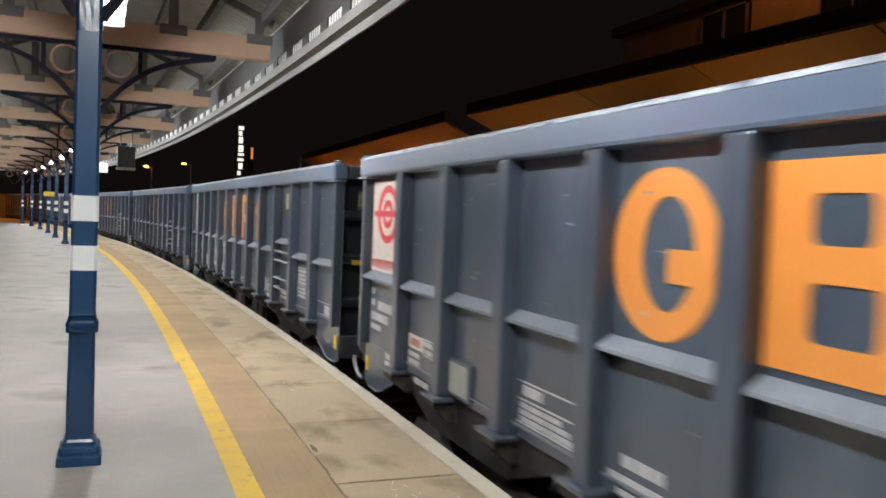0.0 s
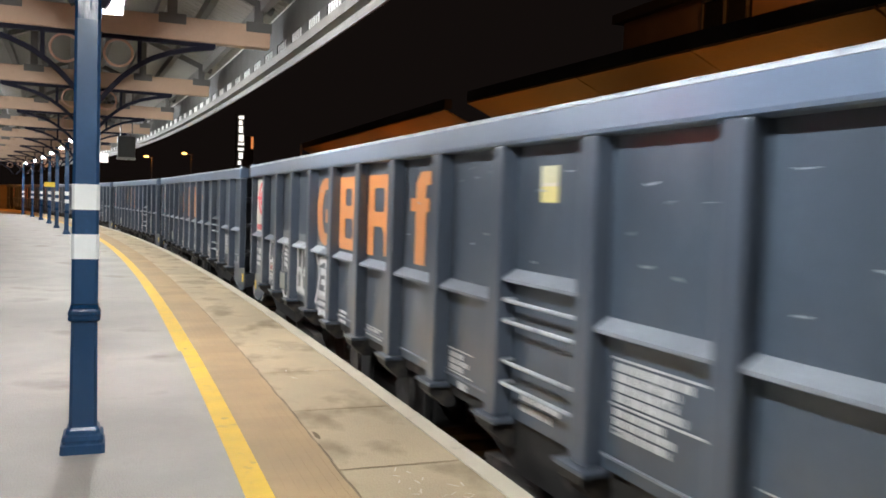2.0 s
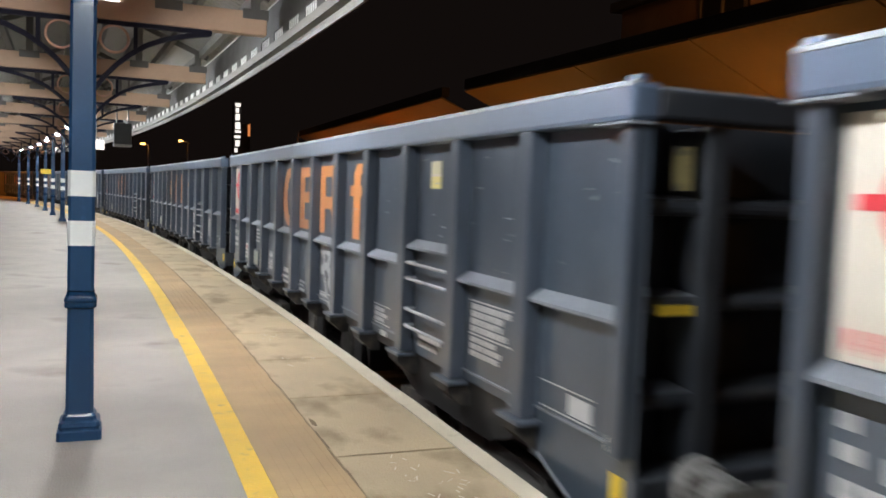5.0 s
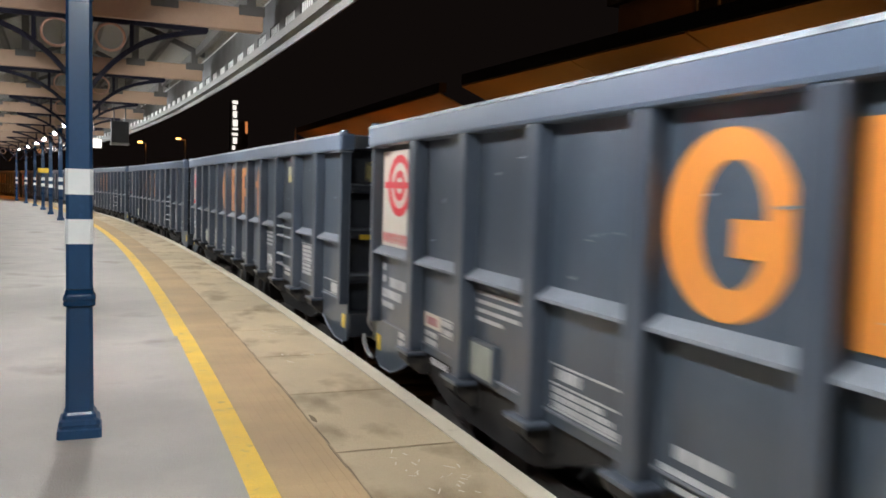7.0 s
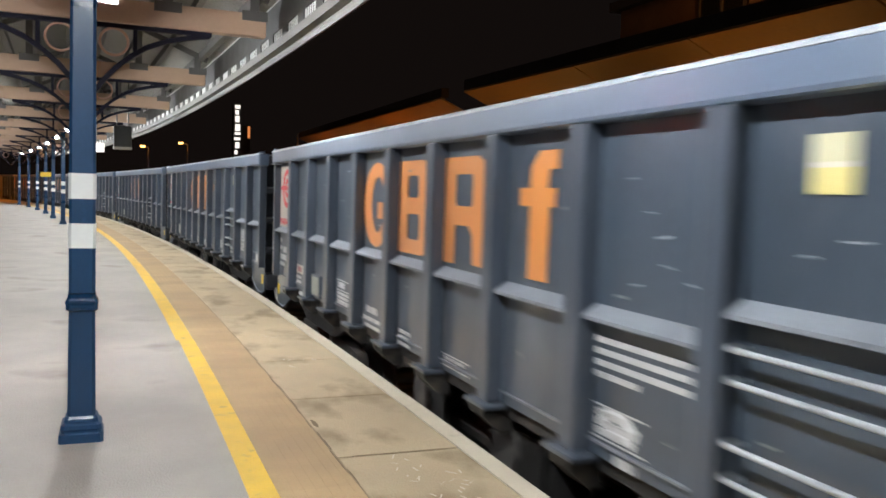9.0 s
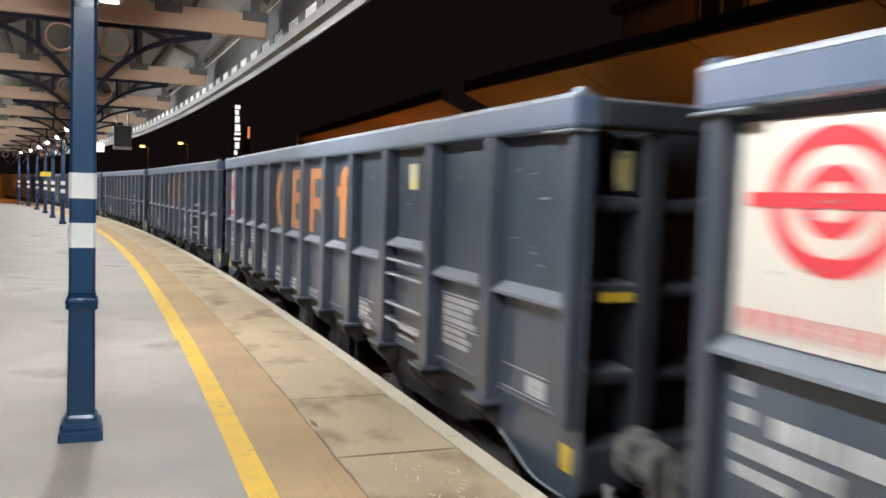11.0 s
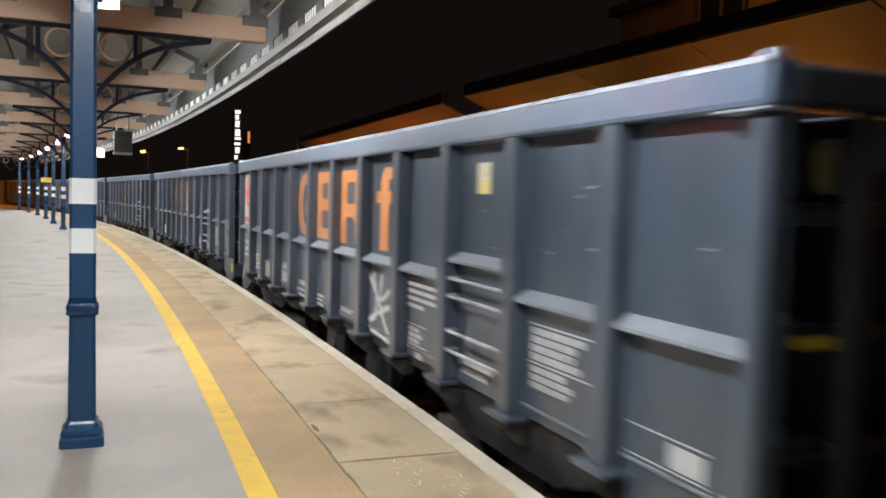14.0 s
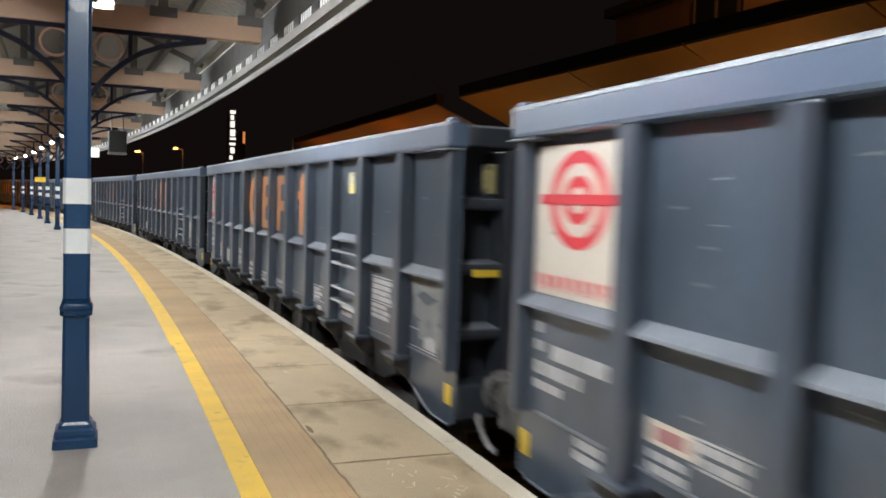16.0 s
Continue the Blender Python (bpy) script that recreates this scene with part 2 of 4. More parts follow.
def tube(bm, pts, r, seg=8):
    """A bent round bar through the points."""
    pts = [Vector(q) for q in pts]
    rows = []
    for i, q in enumerate(pts):
        d = (pts[min(i + 1, len(pts) - 1)] - pts[max(i - 1, 0)]).normalized()
        a = d.orthogonal() if not rows else rows[-1][1]
        a = (a - d * a.dot(d)).normalized()
        b = d.cross(a)
        rows.append(([bm.verts.new(q + r * (a * math.cos(2 * math.pi * j / seg) + b * math.sin(2 * math.pi * j / seg))) for j in range(seg)], a))
    for (p, _), (q, _) in zip(rows, rows[1:]):
        for j in range(seg):
            bm.faces.new((p[j], p[(j + 1) % seg], q[(j + 1) % seg], q[j]))
    bm.faces.new(rows[0][0][::-1])
    bm.faces.new(rows[-1][0])
    bmesh.ops.recalc_face_normals(bm, faces=bm.faces)
    return bm


def mesh_of(name, bm, material, smooth=False):
    me = bpy.data.meshes.new(name)
    bm.to_mesh(me)
    bm.free()
    me.materials.append(material)
    if smooth:
        for p in me.polygons:
            p.use_smooth = True
    return me


def link(name, me, parent=None, label="", at=None):
    ob = new(name, me)
    if parent:
        ob.parent = parent
    if at is not None:
        ob.matrix_basis = at
    if label:
        tagged(ob, label)
    return ob


def part(name, bm, material, parent=None, label="", at=None, smooth=False):
    return link(name, mesh_of(name, bm, material, smooth), parent, label, at)


def thing(name, label, category, group="", kind="", at=None):
    ob = new(name)
    if at is not None:
        ob.matrix_basis = at
    return tagged(ob, label, category, group, kind)


def flat_mesh(name, loops, material, thick=0.003):
    """Flat shape in the x-z plane, with holes: loops of (u, w)."""
    cu = bpy.data.curves.new(name, "CURVE")
    cu.dimensions, cu.fill_mode, cu.extrude = "2D", "BOTH", thick
    for lp in loops:
        s = cu.splines.new("POLY")
        s.points.add(len(lp) - 1)
        for q, (u, w) in zip(s.points, lp):
            q.co = (u, w, 0, 1)
        s.use_cyclic_u = True
    tmp = bpy.data.objects.new(name, cu)
    me = bpy.data.meshes.new_from_object(tmp)
    me.name = name
    bpy.data.objects.remove(tmp)
    bm = bmesh.new()
    bm.from_mesh(me)
    bmesh.ops.remove_doubles(bm, verts=bm.verts, dist=1e-5)
    bm.to_mesh(me)
    bm.free()
    me.materials.clear()
    me.materials.append(material)
    return me


def oval(u, w, a, b, seg=32, lo=0, hi=360):
    return [(u + a * math.cos(radians(lo + (hi - lo) * i / seg)), w + b * math.sin(radians(lo + (hi - lo) * i / seg))) for i in range(seg if hi - lo == 360 else seg + 1)]


def rect(u0, u1, w0, w1, r=0.0, right=True, left=True):
    if not r:
        return [(u0, w0), (u1, w0), (u1, w1), (u0, w1)]
    out = []
    for cx, cy, a, on, px, py in ((u1 - r, w0 + r, -90, right, u1, w0), (u1 - r, w1 - r, 0, right, u1, w1), (u0 + r, w1 - r, 90, left, u0, w1), (u0 + r, w0 + r, 180, left, u0, w0)):
        out += oval(cx, cy, r, r, 6, a, a + 90) if on else [(px, py)]
    return out


# ---------------------------------------------------------------- the curve of the line
R, D = 282.14, 2.097      # radius of the platform edge, and how far it lies from the eye


def on(off, s, z=0.0):
    """off metres outside the platform edge, s metres along it."""
    a = s / R
    return Vector((D - R + (R + off) * math.cos(a), (R + off) * math.sin(a), z))


def place(off, s, z=0.0):
    """A pose there: x away from the platform, y along the line."""
    p = on(off, s, z)
    return pose(p.x, p.y, p.z, 0, 0, math.degrees(s / R))


def sweep(bm, profile, s0, s1, n):
    rows = [[bm.verts.new(on(o, s0 + (s1 - s0) * i / n, z)) for o, z in profile] for i in range(n + 1)]
    k = len(profile)
    for a, b in zip(rows, rows[1:]):
        for j in range(k):
            bm.faces.new((a[j], a[(j + 1) % k], b[(j + 1) % k], b[j]))
    bm.faces.new(rows[0])
    bm.faces.new(rows[-1][::-1])
    bmesh.ops.recalc_face_normals(bm, faces=bm.faces)
    return bm


def swept(name, profile, s0, s1, n, material, parent=None, label=""):
    return part(name, sweep(bmesh.new(), profile, s0, s1, n), material, parent, label)


B = bmesh.new
RAIL = -0.915
# ---------------------------------------------------------------- ground, tracks, platforms
g = B()
box(g, -600, 900, -600, 1200, -1.6, -1.25)
tagged(part("ground", g, M["earth"]), "dark bare ground round the station", "ground", kind="structure")
tagged(swept("track_bed", [(0.02, -1.24), (8.6, -1.24), (8.6, -1.10), (0.02, -1.10)], -100, 240, 120, M["ballast"]), "dark stone ballast under both tracks", "ballast", kind="structure")
TRACK = [1.455, 4.88]
for c in TRACK:
    track = tagged(new("track"), "railway track of steel rails on concrete sleepers", "track", "tracks", "structure")
    for side_ in (-0.7525, 0.7525):
        o = c + side_
        swept("rail", [(o - .07, -1.07), (o + .07, -1.07), (o + .07, -1.055), (o + .012, -1.04), (o + .012, -.965), (o + .035, -.95), (o + .035, RAIL), (o - .035, RAIL), (o - .035, -.95), (o - .012, -.965), (o - .012, -1.04), (o - .07, -1.055)], -100, 240, 150, M["rail"], track)
    sm = mesh_of("sleeper", box(B(), -1.25, 1.25, -.12, .12, -1.2, -1.065, .02), M["sleeper"])
    for i in range(120):
        link("sleeper", sm, track, at=place(c, -12 + i * .65))

platform = tagged(new("platform"), "curved station platform of grey asphalt with stone coping", "platform", kind="structure")
swept("platform_surface", [(-1.336, 0.0), (-11, 0.0), (-11, -1.3), (-1.336, -1.3)], -60, 92, 90, M["asphalt"], platform, "worn grey-beige asphalt surface")
swept("platform_bedding", [(-.06, -.03), (-1.336, -.03), (-1.336, -1.3), (-.06, -1.3)], -60, 92, 90, M["grout"], platform)
swept("platform_line", [(-1.338, .004), (-1.487, .004), (-1.487, -.002), (-1.338, -.002)], -60, 9.02, 90, M["line"], platform, "worn yellow safety line")
swept("platform_line", [(-1.342, .004), (-1.512, .004), (-1.512, -.002), (-1.342, -.002)], 9.0, 92, 110, M["line"], platform, "older faded length of the yellow line")
swept("coping_edge", [(.025, -.02), (.013, .002), (-.122, .004), (-.122, -.14), (.025, -.14)], -60, 92, 120, M["nosing"], platform, "pale stone edge strip")
swept("platform_wall", [(-.04, -.14), (-.10, -.14), (-.10, -1.25), (-.04, -1.25)], -60, 92, 90, M["wallb"], platform)

# ---------------------------------------------------------------- canopy: columns, beams, roof
COLS = [5.62 + 6.0 * i for i in range(-4, 11)]
ROW = -2.32


def row(s):
    """The columns stand a little off the true curve."""
    return ROW - .07 if 9 < s < 25 else ROW + max(0, s - 42) * .022


def octo(a, c):
    a, c = a * .90, c * .90
    return [(-a, -a + c), (-a + c, -a), (a - c, -a), (a, -a + c), (a, a - c), (a - c, a), (-a + c, a), (-a, a - c)]


def stack(bm, steps):
    """Octagonal shaft from rows of (z, half width, chamfer)."""
    rows = [[bm.verts.new((x, y, z)) for x, y in octo(a, c)] for z, a, c in steps]
    for p, q in zip(rows, rows[1:]):
        for j in range(8):
            bm.faces.new((p[j], p[(j + 1) % 8], q[(j + 1) % 8], q[j]))
    bm.faces.new(rows[0][::-1])
    bm.faces.new(rows[-1])
    return bm


def build_column():
    col = thing("canopy_column", "blue cast-iron canopy column with two white bands", "column", "canopy columns")
    part("base", stack(B(), [(0, .142, .02), (.052, .139, .02), (.060, .126, .022), (.072, .126, .022), (.082, .132, .022), (.106, .126, .022), (.118, .108, .022), (.140, .104, .022), (.155, .093, .022)]), M["blue"], col)
    part("lower_shaft", stack(B(), [(.155, .088, .02), (.80, .082, .02)]), M["blue"], col)
    part("collar", stack(B(), [(.80, .084, .02), (.808, .098, .022), (.822, .102, .022), (.838, .098, .022), (.850, .104, .022), (.866, .100, .02), (.880, .090, .02), (.905, .086, .018)]), M["runs"], col, "blue moulded collar")
    part("shaft", stack(B(), [(.91, .083, .018), (2.62, .080, .018)]), M["blue"], col)
    for z0, z1 in ((1.184, 1.334), (1.482, 1.636)):
        part("band", stack(B(), [(z0, .0865, .019), (z1, .0860, .019)]), M["band"], col, "white painted warning band")
    cap = stack(B(), [(2.62, .080, .018), (3.45, .079, .018), (3.50, .115, .03), (3.60, .130, .03)])
    rnd = random.Random(7)
    for i in range(90):
        u, q = rnd.uniform(-.062, .062), rnd.randrange(4)
        x, y = ((u, -.0715), (u, .0715), (-.0715, u), (.0715, u))[q]
        z = 2.64 + .80 * rnd.random() ** 1.0
        rod(cap, (x, y, z), (x + rnd.uniform(-.006, .006), y, min(z + rnd.uniform(.05, .25), 3.46)), rnd.uniform(.003, .007), .002, 6)
    part("capital", cap, M["runs"], col, "glossy blue head with runs of thick paint")
    return col


def build_frame():
    """A cross beam with its brackets, posts and purlin seats; x away from the platform."""
    fr = thing("canopy_frame", "cream timber canopy beam with dark curved iron brackets", "canopy frame", "canopy frames")
    part("beam", box(B(), -3.6, 2.20, -.09, .09, 3.60, 3.90, .012), M["cream"], fr, "cream painted timber beam")
    for sg in (-1, 1):
        bk = B()
        pts = [(.07, 2.72), (.20, 2.90), (.34, 3.06), (.50, 3.20), (.70, 3.335), (.92, 3.43), (1.18, 3.50), (1.48, 3.555)]
        for (u0, w0), (u1, w1) in zip(pts, pts[1:]):
            bar(bk, (sg * u0, 0, w0), (sg * u1, 0, w1), .085, .06)
        box(bk, min(sg * .09, sg * 1.5), max(sg * .09, sg * 1.5), -.035, .035, 3.545, 3.60)
        bar(bk, (sg * .56, 0, 3.27), (sg * .56, 0, 3.56), .05, .05)
        part("bracket", bk, M["violet"], fr, "dark blue curved iron bracket")
        part("bracket_ring", ring(B(), (sg * .31, 0, 3.375), .168, .017), M["ring"], fr, "coppery iron ring", smooth=True)
    for x, top in ((.95, 4.62), (-.95, 4.62), (2.05, 4.16), (-2.05, 4.16)):
        pb = B()
        box(pb, x - .06, x + .06, -.06, .06, 3.90, top)
        box(pb, x - .17, x + .17, -.105, .105, 3.80, 3.93, .006)
        part("roof_post", pb, M["purlin"], fr, "grey steel roof post")
    rf = B()
    for sg in (-1, 1):
        bar(rf, (sg * 2.25, 0, 4.10), (0, 0, 5.02), .07, .10)
    part("rafter", rf, M["purlin"], fr)
    return fr


column = build_column()
column.matrix_basis = place(row(COLS[0]), COLS[0])
frame_ = build_frame()
frame_.matrix_basis = place(ROW, COLS[0])
for s in COLS[1:]:
    copy_thing(column, place(row(s), s))
    copy_thing(frame_, place(row(s) if s < 30 else ROW, s))

S0, S1 = -22.0, 69.0
canopy = tagged(new("canopy_roof"), "pitched grey metal sheet canopy roof over the platform", "canopy", kind="structure")
for sg in (-1, 1):
    # ribbed sheets, ridge over the columns
    cr = B()
    pts = [(0.0, 5.10), (sg * 2.33, 4.13)]
    n = int((S1 - S0) / .10)
    for i in range(n):
        s = S0 + i * .10
        hh = .006 if i % 2 else 0.0
        for (o0, z0), (o1, z1) in zip(pts, pts[1:]):
            q = [cr.verts.new(on(ROW + o0, s, z0 + hh)), cr.verts.new(on(ROW + o1, s, z1 + hh)), cr.verts.new(on(ROW + o1, s + .10, z1 + hh)), cr.verts.new(on(ROW + o0, s + .10, z0 + hh))]
            cr.faces.new(q if sg > 0 else q[::-1])
            if hh:
                for ds in (0, .10):
                    cr.faces.new([cr.verts.new(on(ROW + o0, s + ds, z0)), cr.verts.new(on(ROW + o1, s + ds, z1)), cr.verts.new(on(ROW + o1, s + ds, z1 + hh)), cr.verts.new(on(ROW + o0, s + ds, z0 + hh))])
    part("roof_sheet", cr, M["deck"], canopy, "ribbed grey roof sheeting")
    swept("roof_cover", [(ROW, 5.20), (ROW + sg * 2.40, 4.22), (ROW + sg * 2.40, 4.18), (ROW, 5.16)], S0, S1, 90, M["roof"], canopy)
    for o, z in ((.35, 4.90), (.95, 4.66), (1.50, 4.42), (2.05, 4.18)):
        swept("purlin", [(ROW + sg * o - .05, z - .09), (ROW + sg * o + .05, z - .09), (ROW + sg * o + .05, z + .05), (ROW + sg * o - .05, z + .05)], S0, S1, 90, M["purlin"], canopy)
# fascia on the train side: gutter boards, dentil strip with openings
E1 = 0.115
swept("gutter", [(E1, 3.40), (E1 - .03, 3.395), (E1 - .05, 3.44), (E1 - .05, 3.47), (E1 - .16, 3.47), (E1 - .16, 3.58), (E1 - .02, 3.58), (E1 - .02, 3.53), (E1, 3.50)], S0, S1, 140, M["fascia"], canopy, "grey-white fascia gutter board")
swept("fascia_rail", [(E1 - .127, 3.715), (E1 - .142, 3.715), (E1 - .142, 4.10), (E1 - .127, 4.10)], S0, S1, 140, M["soot"], canopy)
swept("fascia_board", [(E1 - .105, 3.585), (E1 - .125, 3.585), (E1 - .125, 4.20), (E1 - .105, 4.20)], S0, S1, 140, M["pale"], canopy, "pale outer fascia sheet")
blk = mesh_of("dentil", box(B(), -.006, .006, -.17, .17, 3.582, 3.717), M["soot"])
for i in range(72):
    link("dentil", blk, canopy, at=place(E1 - .1345, 1.0 + i * .92))
slot = B()
for d in (-.16, -.055, .055, .16):
    box(slot, -.002, .002, .46 + d - .005, .46 + d + .005, 3.584, 3.716)
slot = mesh_of("vent_grille", slot, M["soot"])
for i in range(16):
    link("vent_grille", slot, canopy, at=place(E1 - .1345, 1.0 + i * .92))
swept("fascia_board", [(ROW - 2.40, 3.5), (ROW - 2.44, 3.5), (ROW - 2.44, 4.2), (ROW - 2.40, 4.2)], S0, S1, 90, M["fascia"], canopy)


def build_lamp():
    lp = thing("tube_lamp", "white fluorescent tube lamp hung under the canopy", "lamp", "platform tube lamps")
    part("lamp_body", prism(B(), [(-.105, 3.50), (-.095, 3.50), (-.05, 3.545), (.05, 3.545), (.095, 3.50), (.105, 3.50), (.07, 3.60), (-.07, 3.60)], -.80, .80, "y"), M["casing"], lp)
    part("lamp_glass", rod(B(), (0, -.75, 3.46), (0, .75, 3.46), .020, seg=14), M["tube"], lp, "glowing white tube", smooth=True)
    for y in (-.79, .79):
        part("end_cap", box(B(), -.10, .10, y - .012, y + .012, 3.41, 3.60, .004), M["casing"], lp)
    for y in (-.5, .5):
        part("hanger", rod(B(), (0, y, 3.59), (0, y, 5.02), .008, seg=6), M["purlin"], lp)
    return lp


lamp = build_lamp()
lamp.matrix_basis = place(ROW + .14, COLS[3] + 3.0)
for s in COLS[4:-1]:
    copy_thing(lamp, place(ROW + .14 if s < 6 else row(s) + .02, s + 3.0))

# ---------------------------------------------------------------- box wagons
P = 1.0573               # width of a side panel
HALF = 6 * P             # half length of twelve even panels
HF = HALF + .18          # the far end panel is a little longer
HW = 1.35                # half width over the posts
PITCH = 13.87            # from wagon to wagon


def H(z):
    """Heights of the body, drawn in a little towards eye level."""
    return 1.576 + (z - 1.576) * .975


def Z(z):
    """Height over the rail of a point of the body."""
    return H(z) - RAIL


def Y(k):
    """Along the wagon, counted in panels from its leading end."""
    return HALF - k * P


def side_pose(k, z, x):
    """Flat shapes drawn in u (towards the trailing end) and w (up), facing the platform."""
    return Matrix.Translation((x, Y(k), z - RAIL)) @ Matrix(((0, 0, -1, 0), (-1, 0, 0, 0), (0, 1, 0, 0), (0, 0, 0, 1)))


SKIN = -(HW - .108)       # face of the side sheets
FACE = SKIN - .006       # where markings lie


def mark(name, loops, material, parent, label="", x=FACE, thick=.003):
    """Flat mark from loops of (panel count, height over the platform)."""
    lp = [[(k * P, H(z)) for k, z in q] for q in loops]
    return tagged(link(name, flat_mesh(name, lp, M[material], thick), parent, label, side_pose(0, 0, x)), kind="stuff" if name == "lettering" else "")


def stroke(pts, w):
    """Outline of a painted stroke of width w through points (panel count, height)."""
    v = [Vector((k * P, H(z))) for k, z in pts]
    fine = []
    for i in range(len(v) - 1):
        a, b, c, d = v[max(i - 1, 0)], v[i], v[i + 1], v[min(i + 2, len(v) - 1)]
        for j in range(6):
            t = j / 6
            fine.append(.5 * (2 * b + (c - a) * t + (2 * a - 5 * b + 4 * c - d) * t * t + (3 * b - a - 3 * c + d) * t ** 3))
    fine.append(v[-1])
    up, dn = [], []
    for i, q in enumerate(fine):
        t = (fine[min(i + 1, len(fine) - 1)] - fine[max(i - 1, 0)]).normalized()
        n = Vector((-t.y, t.x)) * w / 2 * (.95 + .14 * math.sin(i * .9))
        up.append(q + n)
        dn.append(q - n)
    return [(up[i], up[i + 1], dn[i + 1], dn[i]) for i in range(len(fine) - 1)]


def painted(name, strokes, material, parent, label="", x=FACE - .002):
    bm = B()
    for i, (pts, w) in enumerate(strokes):
        for quad in stroke(pts, w):
            try:
                bm.faces.new([bm.verts.new((q.x, q.y, i * .0006)) for q in quad])
            except ValueError:
                pass
    return tagged(part(name, bm, M[material], parent, label, side_pose(0, 0, x)), kind="stuff")


def skirt(k):
    """Lower edge of the side, which reaches down at the wagon's ends."""
    e = min(k + .17, 12 - k)
    return .25 if e > 1.3 else .25 - .38 * min(1, max(0, (1.26 - e) / .80)) ** .8 if e > .12 else -.13 + .05 * (.12 - e) / .12


def side_sheet(k0, k1, x0, x1):
    """Side sheet of one panel, in upright strips; at the wagon's ends it reaches down in a rounded skirt."""
    bm = B()
    rows = []
    for i in range(13):
        k = k0 + (k1 - k0) * i / 12
        rows.append([bm.verts.new(c) for c in ((x0, Y(k), Z(1.99)), (x0, Y(k), Z(skirt(k))), (x1, Y(k), Z(skirt(k))), (x1, Y(k), Z(1.99)))])
    for a, b in zip(rows, rows[1:]):
        for m in range(4):
            bm.faces.new((a[m], b[m], b[(m + 1) % 4], a[(m + 1) % 4]))
    bm.faces.new(rows[0])
    bm.faces.new(rows[-1][::-1])
    bmesh.ops.recalc_face_normals(bm, faces=bm.faces)
    return bm


def text_rows(k, z, w, rows, h=.035, gap=.022):
    """Loops of unreadable lettering: rows of short bars."""
    rnd = random.Random(int(k * 100) + rows)
    out = []
    for i in range(rows):
        u, end = k, k + w * rnd.uniform(.7, 1.0)
        zz = z - i * (h + gap)
        while u < end:
            d = rnd.uniform(.05, .13)
            out.append(rect(u, min(u + d, end), zz - h, zz))
            u += d + .02
    return out


LEDGE = [(SKIN + .005, Z(.962)), (SKIN - .085, Z(.962)), (SKIN - .085, Z(.982)), (SKIN + .005, Z(1.042))]


